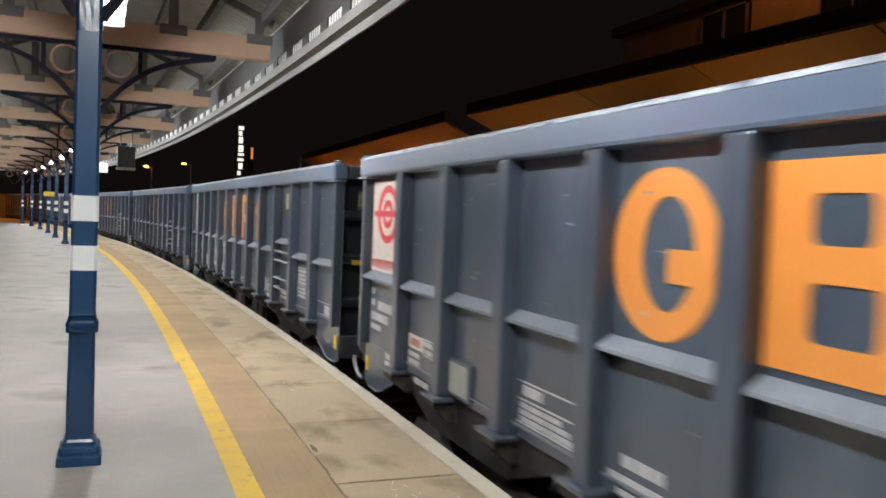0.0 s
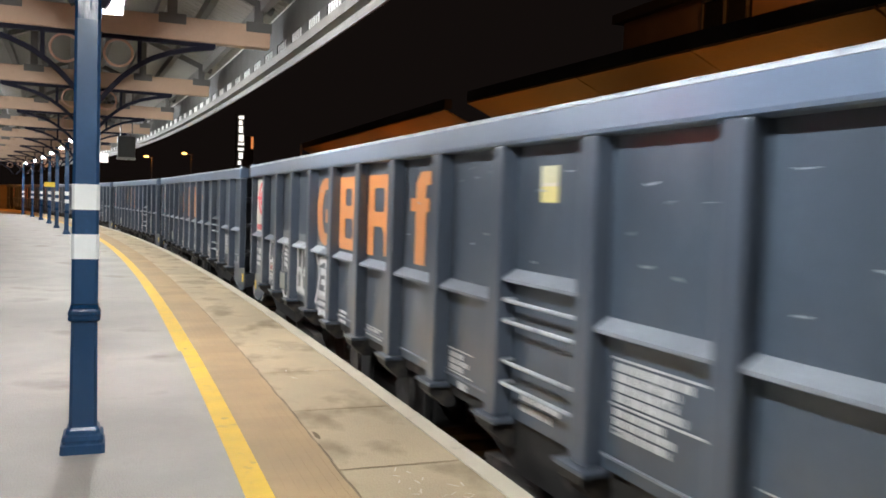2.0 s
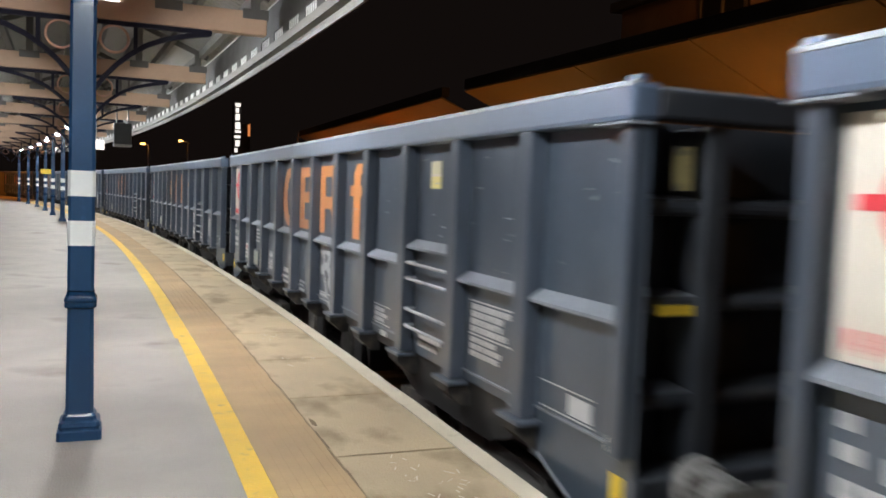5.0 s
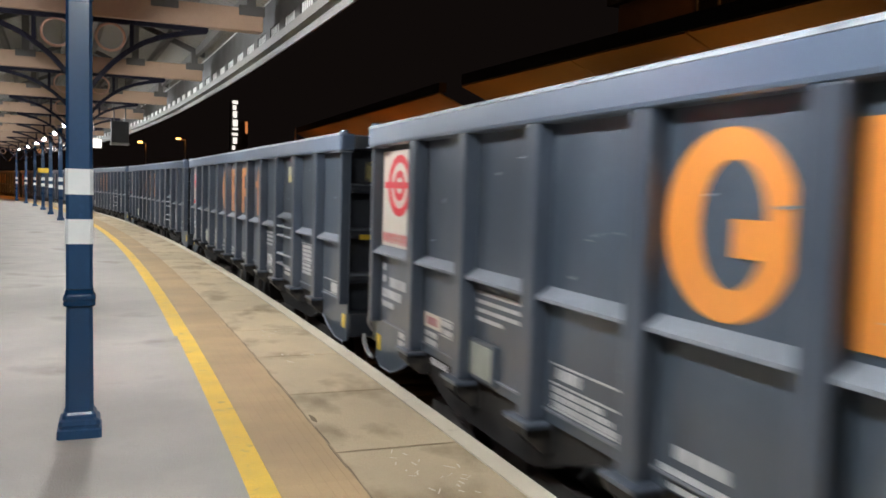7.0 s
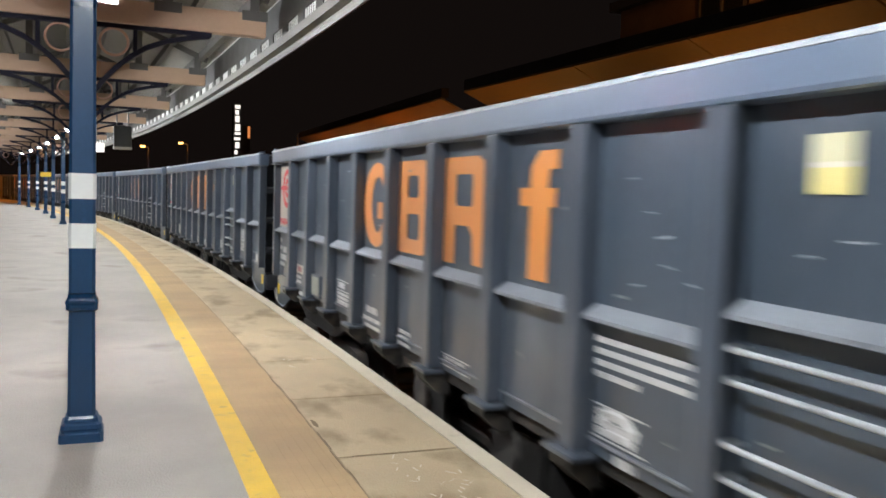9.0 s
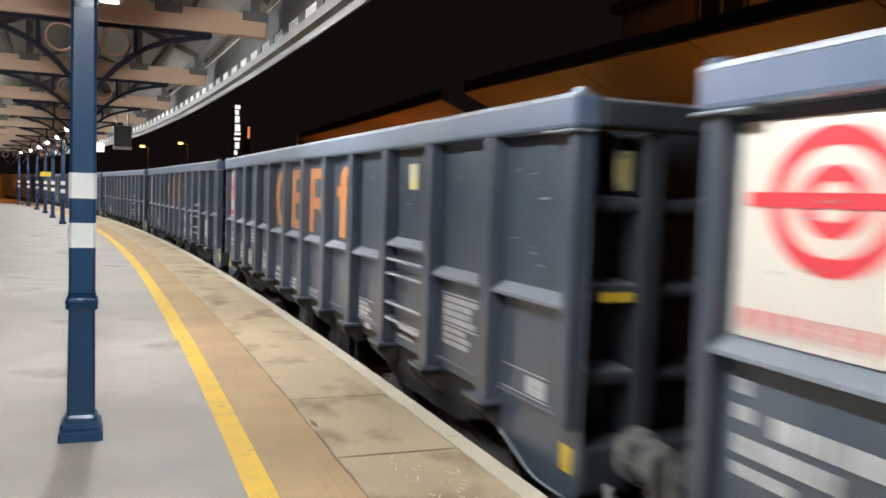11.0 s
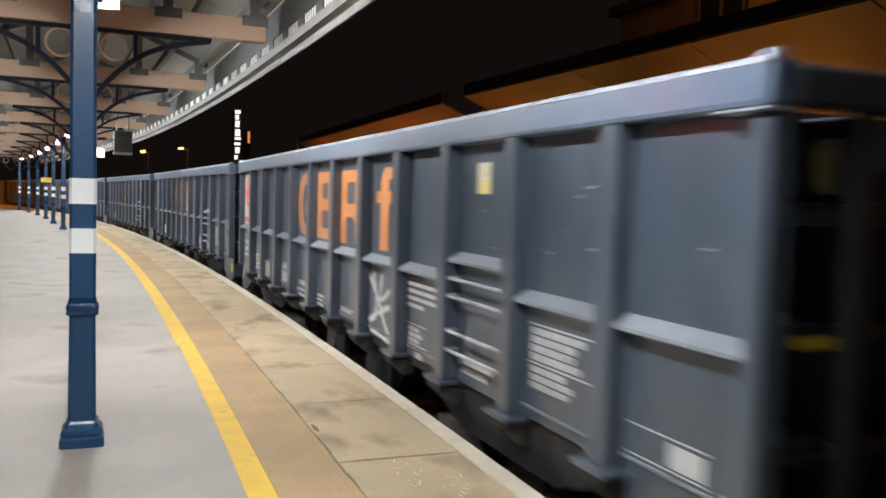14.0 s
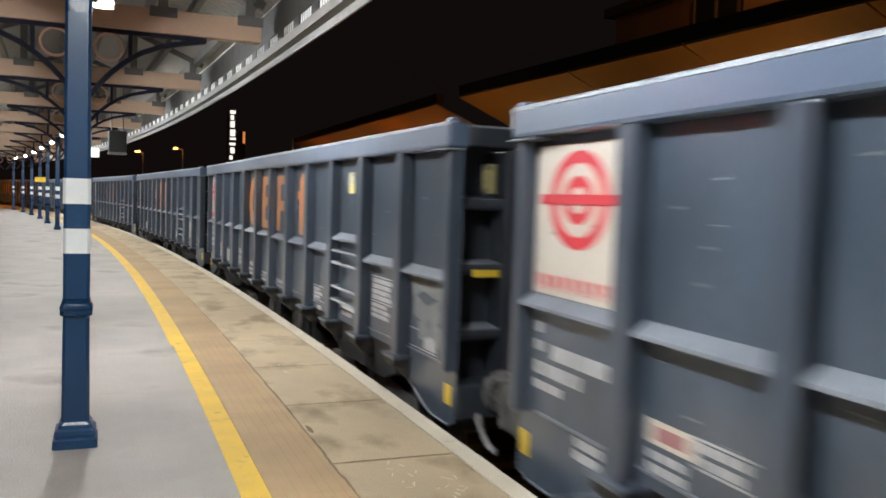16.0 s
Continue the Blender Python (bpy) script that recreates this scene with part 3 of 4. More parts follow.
def build_wagon():
    w = thing("box_wagon", "dark slate-blue steel box wagon with orange side marks", "wagon", "wagons of the train")
    post = mesh_of("post", box(box(B(), -HW, SKIN + .01, -.08, .08, Z(.25), Z(1.97), .014), -HW - .05, SKIN, -.15, .15, Z(.222), Z(.25), .004), M["stile"])
    gusset = mesh_of("gusset", prism(B(), [(-HW - .04, Z(.222)), (SKIN + .06, Z(.222)), (SKIN + .06, Z(.06)), (SKIN - .02, Z(.06)), (-HW - .03, Z(.17))], -.11, .11, "y"), M["iron"])
    post_r = mesh_of("post", box(B(), -SKIN - .01, HW, -.08, .08, Z(.25), Z(1.97), .014), M["stile"])
    endpost = mesh_of("end_post", box(B(), -HW + .015, SKIN + .01, -.05, .05, Z(.30), Z(1.97), .012), M["stile"])
    for k in range(1, 12):
        link("post", post, w, at=pose(0, Y(k), 0))
        link("post", post_r, w, at=pose(0, Y(k), 0))
        link("gusset", gusset, w, "dark foot bracket" if k == 1 else "", pose(0, Y(k), 0))
    for y in (HF - .075, -HALF + .055):
        link("end_post", endpost, w, at=pose(0, y, 0))
    ledge = mesh_of("ledge", prism(B(), LEDGE, -P / 2 + .085, P / 2 - .085, "y"), M["paler"])
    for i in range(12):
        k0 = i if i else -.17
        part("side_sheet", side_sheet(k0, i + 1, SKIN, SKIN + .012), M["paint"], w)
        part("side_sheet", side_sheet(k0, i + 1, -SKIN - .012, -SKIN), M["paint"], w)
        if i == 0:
            part("ledge", prism(B(), LEDGE, Y(1) + .085, HF - .13, "y"), M["paler"], w, "sloping steel ledge")
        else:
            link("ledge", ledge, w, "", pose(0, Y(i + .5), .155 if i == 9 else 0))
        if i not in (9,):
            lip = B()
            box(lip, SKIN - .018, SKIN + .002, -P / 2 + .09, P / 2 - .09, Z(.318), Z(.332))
            part("weld_strip", lip, M["paler"], w, at=pose(0, Y(i + .5), 0))
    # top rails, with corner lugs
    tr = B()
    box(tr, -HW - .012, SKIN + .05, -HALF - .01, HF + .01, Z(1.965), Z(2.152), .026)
    part("top_rail", tr, M["rail_blue"], w, "box-section top rail")
    # pale strip stands in for the light on the rail's upper edge
    part("rail_edge", prism(B(), [(-HW - .0165, Z(2.130)), (-HW - .0145, Z(2.146)), (-HW + .006, Z(2.160)), (-HW + .07, Z(2.160)), (-HW + .07, Z(2.150)), (-HW - .010, Z(2.128))], -HALF, HF, "y"), M["soft"], w, "pale strip painting the lit upper edge")
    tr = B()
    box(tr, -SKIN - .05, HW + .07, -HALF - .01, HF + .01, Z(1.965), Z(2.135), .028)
    part("top_rail", tr, M["rail_blue"], w)
    for sg in (-1, 1):
        he = HALF if sg < 0 else HF

        def span(a, b):
            """Along the wagon, from a to b metres inside this end."""
            return min(sg * (he - a), sg * (he - b)), max(sg * (he - a), sg * (he - b))

        part("end_rail", box(B(), SKIN + .05, -SKIN - .05, *span(.14, -.01), Z(1.98), Z(2.13), .02), M["end_shade"], w)
        # same highlight colour along the top of the end rail
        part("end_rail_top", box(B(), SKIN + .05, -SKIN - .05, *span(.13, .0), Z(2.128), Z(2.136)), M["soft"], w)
        for sx in (-1, 1):
            part("corner_lug", rod(B(), (sx * (HW - .05), sg * (he - .05), Z(2.14)), (sx * (HW - .05), sg * (he - .05), Z(2.185)), .055, .045, 12), M["rail_blue"], w)
            # flange plate under the corner of the rail
            x0 = sx * (HW - .05)
            part("corner_plate", box(B(), x0 - .075, x0 + .075, *span(.30, -.012), Z(1.948), Z(1.962), .004), M["paler"], w)
        # end wall, rounded ribs, stanchions, deep recesses; their shade is in the dark paint
        ye = sg * (he - .34)
        part("end_wall", box(B(), SKIN + .014, -SKIN - .014, ye - .012, ye + .012, Z(.10), Z(2.0)), M["end_shade"], w)
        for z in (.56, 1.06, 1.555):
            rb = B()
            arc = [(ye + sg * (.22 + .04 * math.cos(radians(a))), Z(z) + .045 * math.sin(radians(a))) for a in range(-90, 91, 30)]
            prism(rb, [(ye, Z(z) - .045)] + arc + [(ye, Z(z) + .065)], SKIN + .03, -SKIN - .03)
            part("end_rib", rb, M["end_shade"], w)
            part("rib_top", prism(B(), [(ye + sg * .05, Z(z) + .0625), (ye + sg * .22, Z(z) + .047), (ye + sg * .245, Z(z) + .0415), (ye + sg * .245, Z(z) + .0385), (ye + sg * .05, Z(z) + .058)], SKIN + .06, -.86), M["paler"], w, "pale top of the rib")
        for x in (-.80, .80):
            part("end_stanchion", box(B(), x - .06, x + .06, min(ye, ye + sg * .30), max(ye, ye + sg * .30), Z(.2), Z(1.97), .012), M["end_shade"], w)
        part("headstock", box(B(), -1.22, 1.22, *span(.26, -.02), Z(-.06), Z(.20), .012), M["end_shade"], w)
        for x in (-.87, .87):
            bf = B()
            rod(bf, (x, sg * he, Z(.13)), (x, sg * (he + .10), Z(.13)), .165, .15, 20)
            rod(bf, (x, sg * (he + .10), Z(.13)), (x, sg * (he + .30), Z(.13)), .135, .12, 20)
            rod(bf, (x, sg * (he + .30), Z(.13)), (x, sg * (he + .41), Z(.13)), .085, .085, 16)
            box(bf, x - .225, x + .225, min(sg * (he + .41), sg * (he + .445)), max(sg * (he + .41), sg * (he + .445)), Z(-.03), Z(.29), .03)
            part("buffer", bf, M["grease"], w, "greasy grey buffer")
        hz = B()
        pts = [Vector((-1.06, sg * (he + .03 + .27 * (1 - math.cos(a))), Z(-.02) - .20 * math.sin(a))) for a in [math.pi * i / 20 for i in range(11)]]
        tube(hz, pts, .024)
        part("brake_hose", hz, M["hose"], w, "pale grey brake hose", smooth=True)
        cp = B()
        box(cp, -.10, .10, min(sg * he, sg * (he + .30)), max(sg * he, sg * (he + .30)), Z(.05), Z(.22), .02)
        rod(cp, (0, sg * (he + .30), Z(.10)), (0, sg * (he + .49), Z(.02)), .05, .05, 10)
        part("coupling", cp, M["iron"], w, "dark screw coupling")
        # pale rolled edge under the skirt, its highlight put into the colour
        kk = [12 - .14 * i for i in range(1, 10)] if sg < 0 else [-.17 + .14 * i for i in range(1, 10)]
        part("skirt_edge", tube(B(), [(SKIN - .004, Y(k), Z(skirt(k)) + .004) for k in kk], .010, 6), M["paler"], w, "pale highlighted lower edge", smooth=True)
    # the upper plate's colour is toned down for the shade at this end
    part("plate", box(B(), SKIN + .19, SKIN + .30, -HALF + .062, -HALF + .068, Z(1.64), Z(1.86)), M["notice"], w, "blotched yellow notice plate, toned down for shade")
    part("plate", box(B(), SKIN + .14, SKIN + .36, -HALF + .070, -HALF + .074, Z(1.005), Z(1.06)), M["yellow"], w, "yellow plate")
    # floor and underframe
    part("floor", box(B(), SKIN + .03, -SKIN - .03, -HALF + .34, HF - .34, Z(.16), Z(.24)), M["iron"], w)
    sl = B()
    for x0, x1 in ((SKIN + .04, SKIN + .09), (-SKIN - .09, -SKIN - .04)):
        prism(sl, [(Y(1.15), Z(.24)), (Y(1.15), Z(.05)), (Y(1.6), Z(-.10)), (Y(2.9), Z(-.10)), (Y(3.7), Z(.19)), (Y(8.3), Z(.19)), (Y(9.1), Z(-.10)), (Y(10.4), Z(-.10)), (Y(10.85), Z(.05)), (Y(10.85), Z(.24))], x0, x1)
    part("solebar", sl, M["iron"], w)
    us = B()
    box(us, -.45, .45, Y(8.4), Y(3.6), Z(-.22), Z(.16))
    rod(us, (-.75, Y(5.0), Z(-.28)), (-.75, Y(6.3), Z(-.28)), .17, seg=16)
    box(us, -1.05, -.75, Y(7.4), Y(6.9), Z(-.32), Z(.10), .02)
    part("underframe", us, M["iron"], w)
    for k, r in ((5.45, .15), (6.95, .19)):
        tk = B()
        rod(tk, (-1.16, Y(k), Z(-.10)), (-.62, Y(k), Z(-.10)), r, r * .92, 18)
        box(tk, -1.10, -.70, Y(k) - .05, Y(k) + .05, Z(-.12), Z(.18))
        part("brake_cylinder", tk, M["bogie"], w, "grimy dark brake cylinder")
        part("brake_lever", box(B(), -1.12, -1.07, Y(k + .42), Y(k + .12), Z(-.30), Z(.05), .01), M["iron"], w)
    # bogies
    for k in (2.25, 9.75):
        bg = B()
        yc = Y(k)
        for x in (-1.05, 1.05):
            prism(bg, [(yc - 1.35, Z(-.30)), (yc - 1.30, Z(-.18)), (yc - .55, Z(-.12)), (yc - .35, Z(-.36)), (yc + .35, Z(-.36)), (yc + .55, Z(-.12)), (yc + 1.30, Z(-.18)), (yc + 1.35, Z(-.30)), (yc + .75, Z(-.34)), (yc + .45, Z(-.52)), (yc - .45, Z(-.52)), (yc - .75, Z(-.34))], x - .06, x + .06)
            for dy in (-.9, .9):
                box(bg, x - .16, x + .16, yc + dy - .17, yc + dy + .17, Z(-.62), Z(-.30), .03)
                for q in (-.26, .26):
                    rod(bg, (x, yc + dy + q, Z(-.55)), (x, yc + dy + q, Z(-.20)), .07, seg=10)
        box(bg, -1.0, 1.0, yc - .22, yc + .22, Z(-.36), Z(-.02))
        part("bogie_frame", bg, M["bogie"], w, "grimy dark iron bogie frame")
    # side marks
    mark("mark", [[(min(k, 4.80), z) for k, z in oval(4.455, 1.462, .375, .40, 48)], oval(4.49, 1.465, .185, .265, 28)], "orange", w, "bold orange oval ring mark")
    mark("mark_bar", [rect(4.50, 4.80, 1.335, 1.49)], "orange", w, x=FACE - .004)
    mark("mark", [rect(5.08, 5.76, 1.075, 1.855, .16, left=False), rect(5.28, 5.53, 1.545, 1.73, .04), rect(5.28, 5.56, 1.195, 1.41, .04)], "orange", w, "bold orange block mark with two openings")
    mark("mark", [[(6.06, 1.075), (6.26, 1.075), (6.26, 1.36), (6.50, 1.36), (6.565, 1.30), (6.58, 1.09), (6.80, 1.09), (6.785, 1.40), (6.78, 1.53), (6.79, 1.66), (6.75, 1.80), (6.63, 1.855), (6.06, 1.855)], rect(6.26, 6.56, 1.50, 1.73, .04)], "orange", w, "bold orange arch-shaped mark")
    mark("mark", [[(7.36, 1.085), (7.575, 1.085), (7.575, 1.525), (7.64, 1.525), (7.64, 1.635), (7.55, 1.635), (7.57, 1.745), (7.66, 1.745), (7.66, 1.855), (7.46, 1.855), (7.36, 1.76), (7.36, 1.635), (7.235, 1.635), (7.235, 1.525), (7.36, 1.525)]], "orange", w, "bold orange post mark with a crossbar")
    board = part("name_board", box(B(), SKIN - .012, SKIN, Y(.93), Y(-.02), Z(1.045), Z(1.915)), M["board"], w, "white board with a red ring sign")
    for a, b, c, d in ((.315, .275, .240, .205), (.155, .135, .090, .075)):
        mark("ring_sign", [oval(.445, 1.60, a / P, b, 44), oval(.445, 1.60, c / P, d, 40)], "red", board, x=SKIN - .014)
    mark("sign_bar", [rect(.04, .86, 1.575, 1.632)], "red", board, x=SKIN - .016)
    mark("lettering", [q for u in (.03, .13, .225, .32, .42, .52, .615, .715, .81) for q in (rect(u, u + .028, 1.074, 1.164), rect(u + .028, u + .074, 1.138, 1.164), rect(u + .028, u + .066, 1.096, 1.116))], "red", board, x=SKIN - .014)
    mark("lettering", text_rows(.02, .87, .09, 1, .06) + text_rows(.02, .76, .12, 1, .06) + text_rows(.22, .755, .60, 1, .085) + text_rows(.02, .635, .68, 1, .075) + text_rows(.02, .52, .40, 1, .05) + text_rows(.50, .30, .26, 2, .05), "marking", w, "rows of small white lettering")
    mark("lettering", text_rows(1.14, .44, .26, 2, .04) + [rect(1.46, 1.80, .45, .46), rect(1.46, 1.80, .58, .59)] + text_rows(1.48, .57, .3, 2, .04) + text_rows(1.3, .24, .4, 1, .05), "marking", w)
    tp = part("plate", box(B(), SKIN - .006, SKIN, Y(1.46), Y(1.12), Z(.47), Z(.585)), M["board"], w, "white plate with a faded red centre")
    part("plate_centre", box(B(), SKIN - .008, SKIN - .0055, Y(1.40), Y(1.18), Z(.495), Z(.56)), M["pink"], tp)
    fr = part("label_frame", box(B(), SKIN - .035, SKIN, Y(2.46), Y(2.06), Z(.285), Z(.555), .006), M["paint"], w, "steel label holder")
    part("label_card", box(B(), SKIN - .040, SKIN - .034, Y(2.42), Y(2.10), Z(.31), Z(.53)), M["grille"], fr, "pale green-grey card")
    mark("lettering", [rect(3.14, 3.88, .60, .61), rect(3.14, 3.88, .49, .50), rect(3.14, 3.88, .345, .355)] + text_rows(3.2, .585, .3, 1, .06) + text_rows(3.16, .475, .66, 3, .03, .012), "marking", w)
    mark("lettering", text_rows(4.22, .47, .40, 1, .06) + [rect(4.12, 4.86, .335, .365), rect(4.20, 4.86, .265, .295)], "marking", w)
    mark("lettering", text_rows(5.15, .40, .28, 3, .03), "marking", w)
    mark("lettering", [rect(6.12, 6.58, .375, .385), rect(6.12, 6.58, .29, .30)] + text_rows(6.15, .365, .38, 2, .022, .01), "marking", w)
    mark("lettering", [rect(8.10, 8.52, .52, .528), rect(8.10, 8.52, .35, .358)] + text_rows(8.13, .50, .34, 3, .035, .012) + text_rows(8.3, .30, .2, 1, .05), "marking", w)
    mark("lettering", text_rows(9.22, .44, .5, 2, .045), "marking", w)
    mark("lettering", [rect(10.14, 10.86, .835, .845), rect(10.14, 10.86, .60, .61), rect(10.14, 10.86, .315, .325)] + text_rows(10.17, .82, .64, 4, .04, .012) + text_rows(10.17, .585, .5, 3, .035, .014), "marking", w)
    mark("lettering", [rect(11.12, 11.66, .50, .507), rect(11.12, 11.66, .35, .357), rect(11.42, 11.64, .37, .48)], "marking", w)
    mark("lettering", [rect(11.78, 11.86, .28, .36)], "marking", w)
    part("plate", box(B(), SKIN - .008, SKIN, Y(11.93), Y(11.83), Z(.03), Z(.18)), M["yellow"], w, "yellow plate")
    part("plate", box(B(), SKIN - .008, SKIN, Y(-.03), Y(-.13), Z(.02), Z(.17)), M["yellow"], w, "yellow plate")
    pl = part("plate", box(B(), SKIN - .010, SKIN, Y(9.55), Y(9.375), Z(1.735), Z(1.835)), M["cream_plate"], w, "cream plate with a pale yellow foot")
    part("plate_line", box(B(), SKIN - .011, SKIN, Y(9.55), Y(9.375), Z(1.715), Z(1.735)), M["board"], pl)
    part("plate_foot", box(B(), SKIN - .010, SKIN, Y(9.55), Y(9.375), Z(1.62), Z(1.715)), M["plate"], pl)
    # climbing handles below the raised ledge; pale colour paints the highlight on dark steel
    for z in (1.005, .875, .62, .48):
        hd = tube(B(), [(SKIN + .01, Y(9.10), Z(z)), (SKIN - .07, Y(9.10), Z(z)), (SKIN - .09, Y(9.12), Z(z)), (SKIN - .09, Y(9.88), Z(z)), (SKIN - .07, Y(9.90), Z(z)), (SKIN + .01, Y(9.90), Z(z))], .013)
        part("grab_rail", hd, M["soft"], w, "steel grab rail in a pale highlight colour", smooth=True)
    # wheelsets
    ws = B()
    for x in (-.75, .75):
        rod(ws, (x - .065, 0, 0), (x + .065, 0, 0), .44, seg=32)
        rod(ws, (x + (.065 if x < 0 else -.065) - .012, 0, 0), (x + (.065 if x < 0 else -.065) + .012, 0, 0), .47, seg=32)
        for i in range(6):
            a = math.pi * i / 3
            rod(ws, (x - .075, .2 * math.cos(a), .2 * math.sin(a)), (x + .075, .2 * math.cos(a), .2 * math.sin(a)), .035, seg=8)
    rod(ws, (-1.1, 0, 0), (1.1, 0, 0), .085, seg=14)
    wm = mesh_of("wheelset", ws, M["tread"])
    for k in (2.25, 9.75):
        for dy in (-.9, .9):
            link("wheelset", wm, w, "steel wheelset with bright treads" if (k, dy) == (2.25, -.9) else "", pose(0, Y(k) + dy, .44))
    return w


wagon = build_wagon()
WAGONS = [copy_thing(wagon, pose(0, 0, 0)) for n in range(13)]
WAGONS.insert(0, wagon)


def sprayed(w, label):
    w["label"] = label


# spray paint that sets some wagons apart
w2 = WAGONS[2]
sprayed(w2, "dark slate-blue box wagon with large white graffiti low down")
painted("graffiti", [
    ([(1.24, .30), (1.16, .52), (1.15, .76), (1.24, .93), (1.42, .96), (1.56, .90)], .085), ([(1.58, .92), (1.64, .74), (1.58, .56), (1.70, .40), (1.80, .28)], .075), ([(1.36, .70), (1.44, .54), (1.40, .36), (1.52, .26), (1.74, .20)], .06), ([(1.22, .62), (1.48, .64)], .05),
    ([(2.12, .30), (2.09, .60), (2.12, .86), (2.26, .97), (2.52, .97), (2.76, .88), (2.88, .74)], .095),
    ([(2.26, .88), (2.46, .86), (2.70, .78)], .045), ([(2.26, .81), (2.46, .80), (2.72, .71)], .045), ([(2.28, .74), (2.44, .74), (2.70, .64)], .045), ([(2.26, .67), (2.40, .66), (2.52, .62)], .07),
    ([(2.50, .64), (2.58, .50), (2.56, .32), (2.46, .18), (2.30, .20), (2.16, .34)], .085), ([(2.72, .70), (2.80, .54), (2.74, .38), (2.86, .26)], .075), ([(2.60, .22), (2.72, .16), (2.86, .22)], .06), ([(2.62, .40), (2.88, .36)], .05),
    ([(3.12, .95), (3.14, .70), (3.12, .36)], .10), ([(3.14, .60), (3.24, .68), (3.34, .60), (3.34, .38)], .07), ([(3.38, .94), (3.38, .62), (3.44, .40)], .075), ([(3.52, .90), (3.66, .92), (3.72, .84), (3.58, .72), (3.52, .64), (3.72, .62), (3.76, .50), (3.62, .36)], .085), ([(3.12, .40), (3.4, .42), (3.66, .36), (3.88, .28)], .06), ([(3.80, .72), (3.89, .58), (3.87, .34)], .085),
    ([(4.12, .94), (4.28, .76), (4.26, .54), (4.12, .34)], .07), ([(4.30, .86), (4.55, .90), (4.86, .86)], .09), ([(4.36, .74), (4.62, .75), (4.84, .70)], .085), ([(4.40, .62), (4.62, .63), (4.84, .57)], .065), ([(4.62, .88), (4.58, .60), (4.64, .40), (4.60, .20)], .08), ([(4.30, .48), (4.56, .49), (4.86, .43)], .055), ([(4.28, .36), (4.55, .37), (4.84, .31)], .055), ([(4.30, .24), (4.55, .26), (4.82, .19)], .06),
], "spray", w2, "white sprayed graffiti")
painted("graffiti", [([(2.13, 1.075), (2.3, 1.10), (2.5, 1.095), (2.7, 1.085), (2.88, 1.07)], .11), ([(3.12, 1.085), (3.35, 1.10), (3.6, 1.08), (3.88, 1.065)], .10), ([(4.12, 1.075), (4.35, 1.07)], .05), ([(2.2, .50), (2.5, .46), (2.8, .40)], .22), ([(3.2, .54), (3.5, .50), (3.8, .44)], .20)], "haze", w2, "thin overspray")
for k0, k1 in ((2.11, 2.88), (3.11, 3.88), (4.11, 4.5)):
    part("graffiti", prism(B(), [(SKIN - .004, Z(1.047)), (SKIN - .088, Z(.9875)), (SKIN - .0882, Z(.967)), (SKIN - .0855, Z(.967)), (SKIN - .0855, Z(.983)), (SKIN - .004, Z(1.041))], Y(k1), Y(k0), "y"), M["soft"], w2, "white paint on the ledge")
w3 = WAGONS[3]
sprayed(w3, "dark slate-blue box wagon with a pale graffiti scrawl")
painted("graffiti", [([(6.18, .82), (6.3, .90), (6.52, .84), (6.42, .66)], .11), ([(6.2, .62), (6.42, .70), (6.62, .56)], .10), ([(6.33, .90), (6.30, .66), (6.42, .44)], .07), ([(6.5, .56), (6.66, .40), (6.84, .30)], .08), ([(6.6, .78), (6.74, .70), (6.84, .74)], .05), ([(6.40, .46), (6.52, .32), (6.62, .22)], .06)], "soft", w3, "faded grey graffiti")
w6 = WAGONS[6]
sprayed(w6, "dark slate-blue box wagon with a white scrawled tag")
painted("graffiti", [([(7.10, .82), (7.35, .62), (7.55, .40), (7.82, .20)], .06), ([(7.22, .88), (7.30, .60), (7.26, .40)], .045), ([(7.45, .86), (7.42, .62), (7.75, .78)], .045), ([(7.10, .38), (7.4, .50), (7.78, .62)], .05), ([(7.15, .30), (7.5, .28), (7.84, .24)], .04)], "spray", w6, "white sprayed tag")
w7 = WAGONS[7]
sprayed(w7, "dark slate-blue box wagon with grey graffiti haze by its end")
painted("graffiti", [([(11.15, .85), (11.4, .90), (11.8, .86)], .16), ([(11.2, .70), (11.5, .66), (11.82, .74)], .16), ([(11.3, .50), (11.6, .54), (11.8, .44)], .14)], "haze", w7, "faded grey graffiti")
w4 = WAGONS[4]
painted("graffiti", [([(8.16, .46), (8.3, .50), (8.46, .44)], .07), ([(8.2, .40), (8.35, .42), (8.44, .38)], .05)], "spray", w4, "small white spray patch")

for n in (4, 6, 9):
    mark("lettering", [rect(8.10, 8.82, .845, .875), rect(8.10, 8.86, .785, .815), rect(8.10, 8.88, .725, .755), rect(8.10, 8.45, .665, .695)], "marking", WAGONS[n], "white painted bars")
for n in (3, 5, 8, 10):
    mark("lettering", [rect(2.12, 2.74, .865, .890), rect(2.12, 2.80, .805, .830), rect(2.12, 2.82, .745, .770), rect(2.12, 2.50, .685, .710)], "marking", WAGONS[n], "white painted bars")

# scuffs and scratches, different on each wagon
for n, w in enumerate(WAGONS):
    rnd = random.Random(40 + n)
    for count, low, high, wide, tone in ((34, .38, 1.86, .016, "haze"), (26, 1.15, 1.86, .010, "soft")):
        bits = []
        for i in range(count):
            k = rnd.randrange(12) + rnd.uniform(.14, .80)
            z = rnd.uniform(low, high)
            bits.append(([(k, z), (k + rnd.uniform(.01, .04), z + rnd.uniform(-.012, .012)), (k + rnd.uniform(.04, .10), z + rnd.uniform(-.015, .015))], rnd.uniform(.003, wide)))
        painted("scuffing", bits, tone, w, x=FACE + (.003 if tone == "haze" else .002))

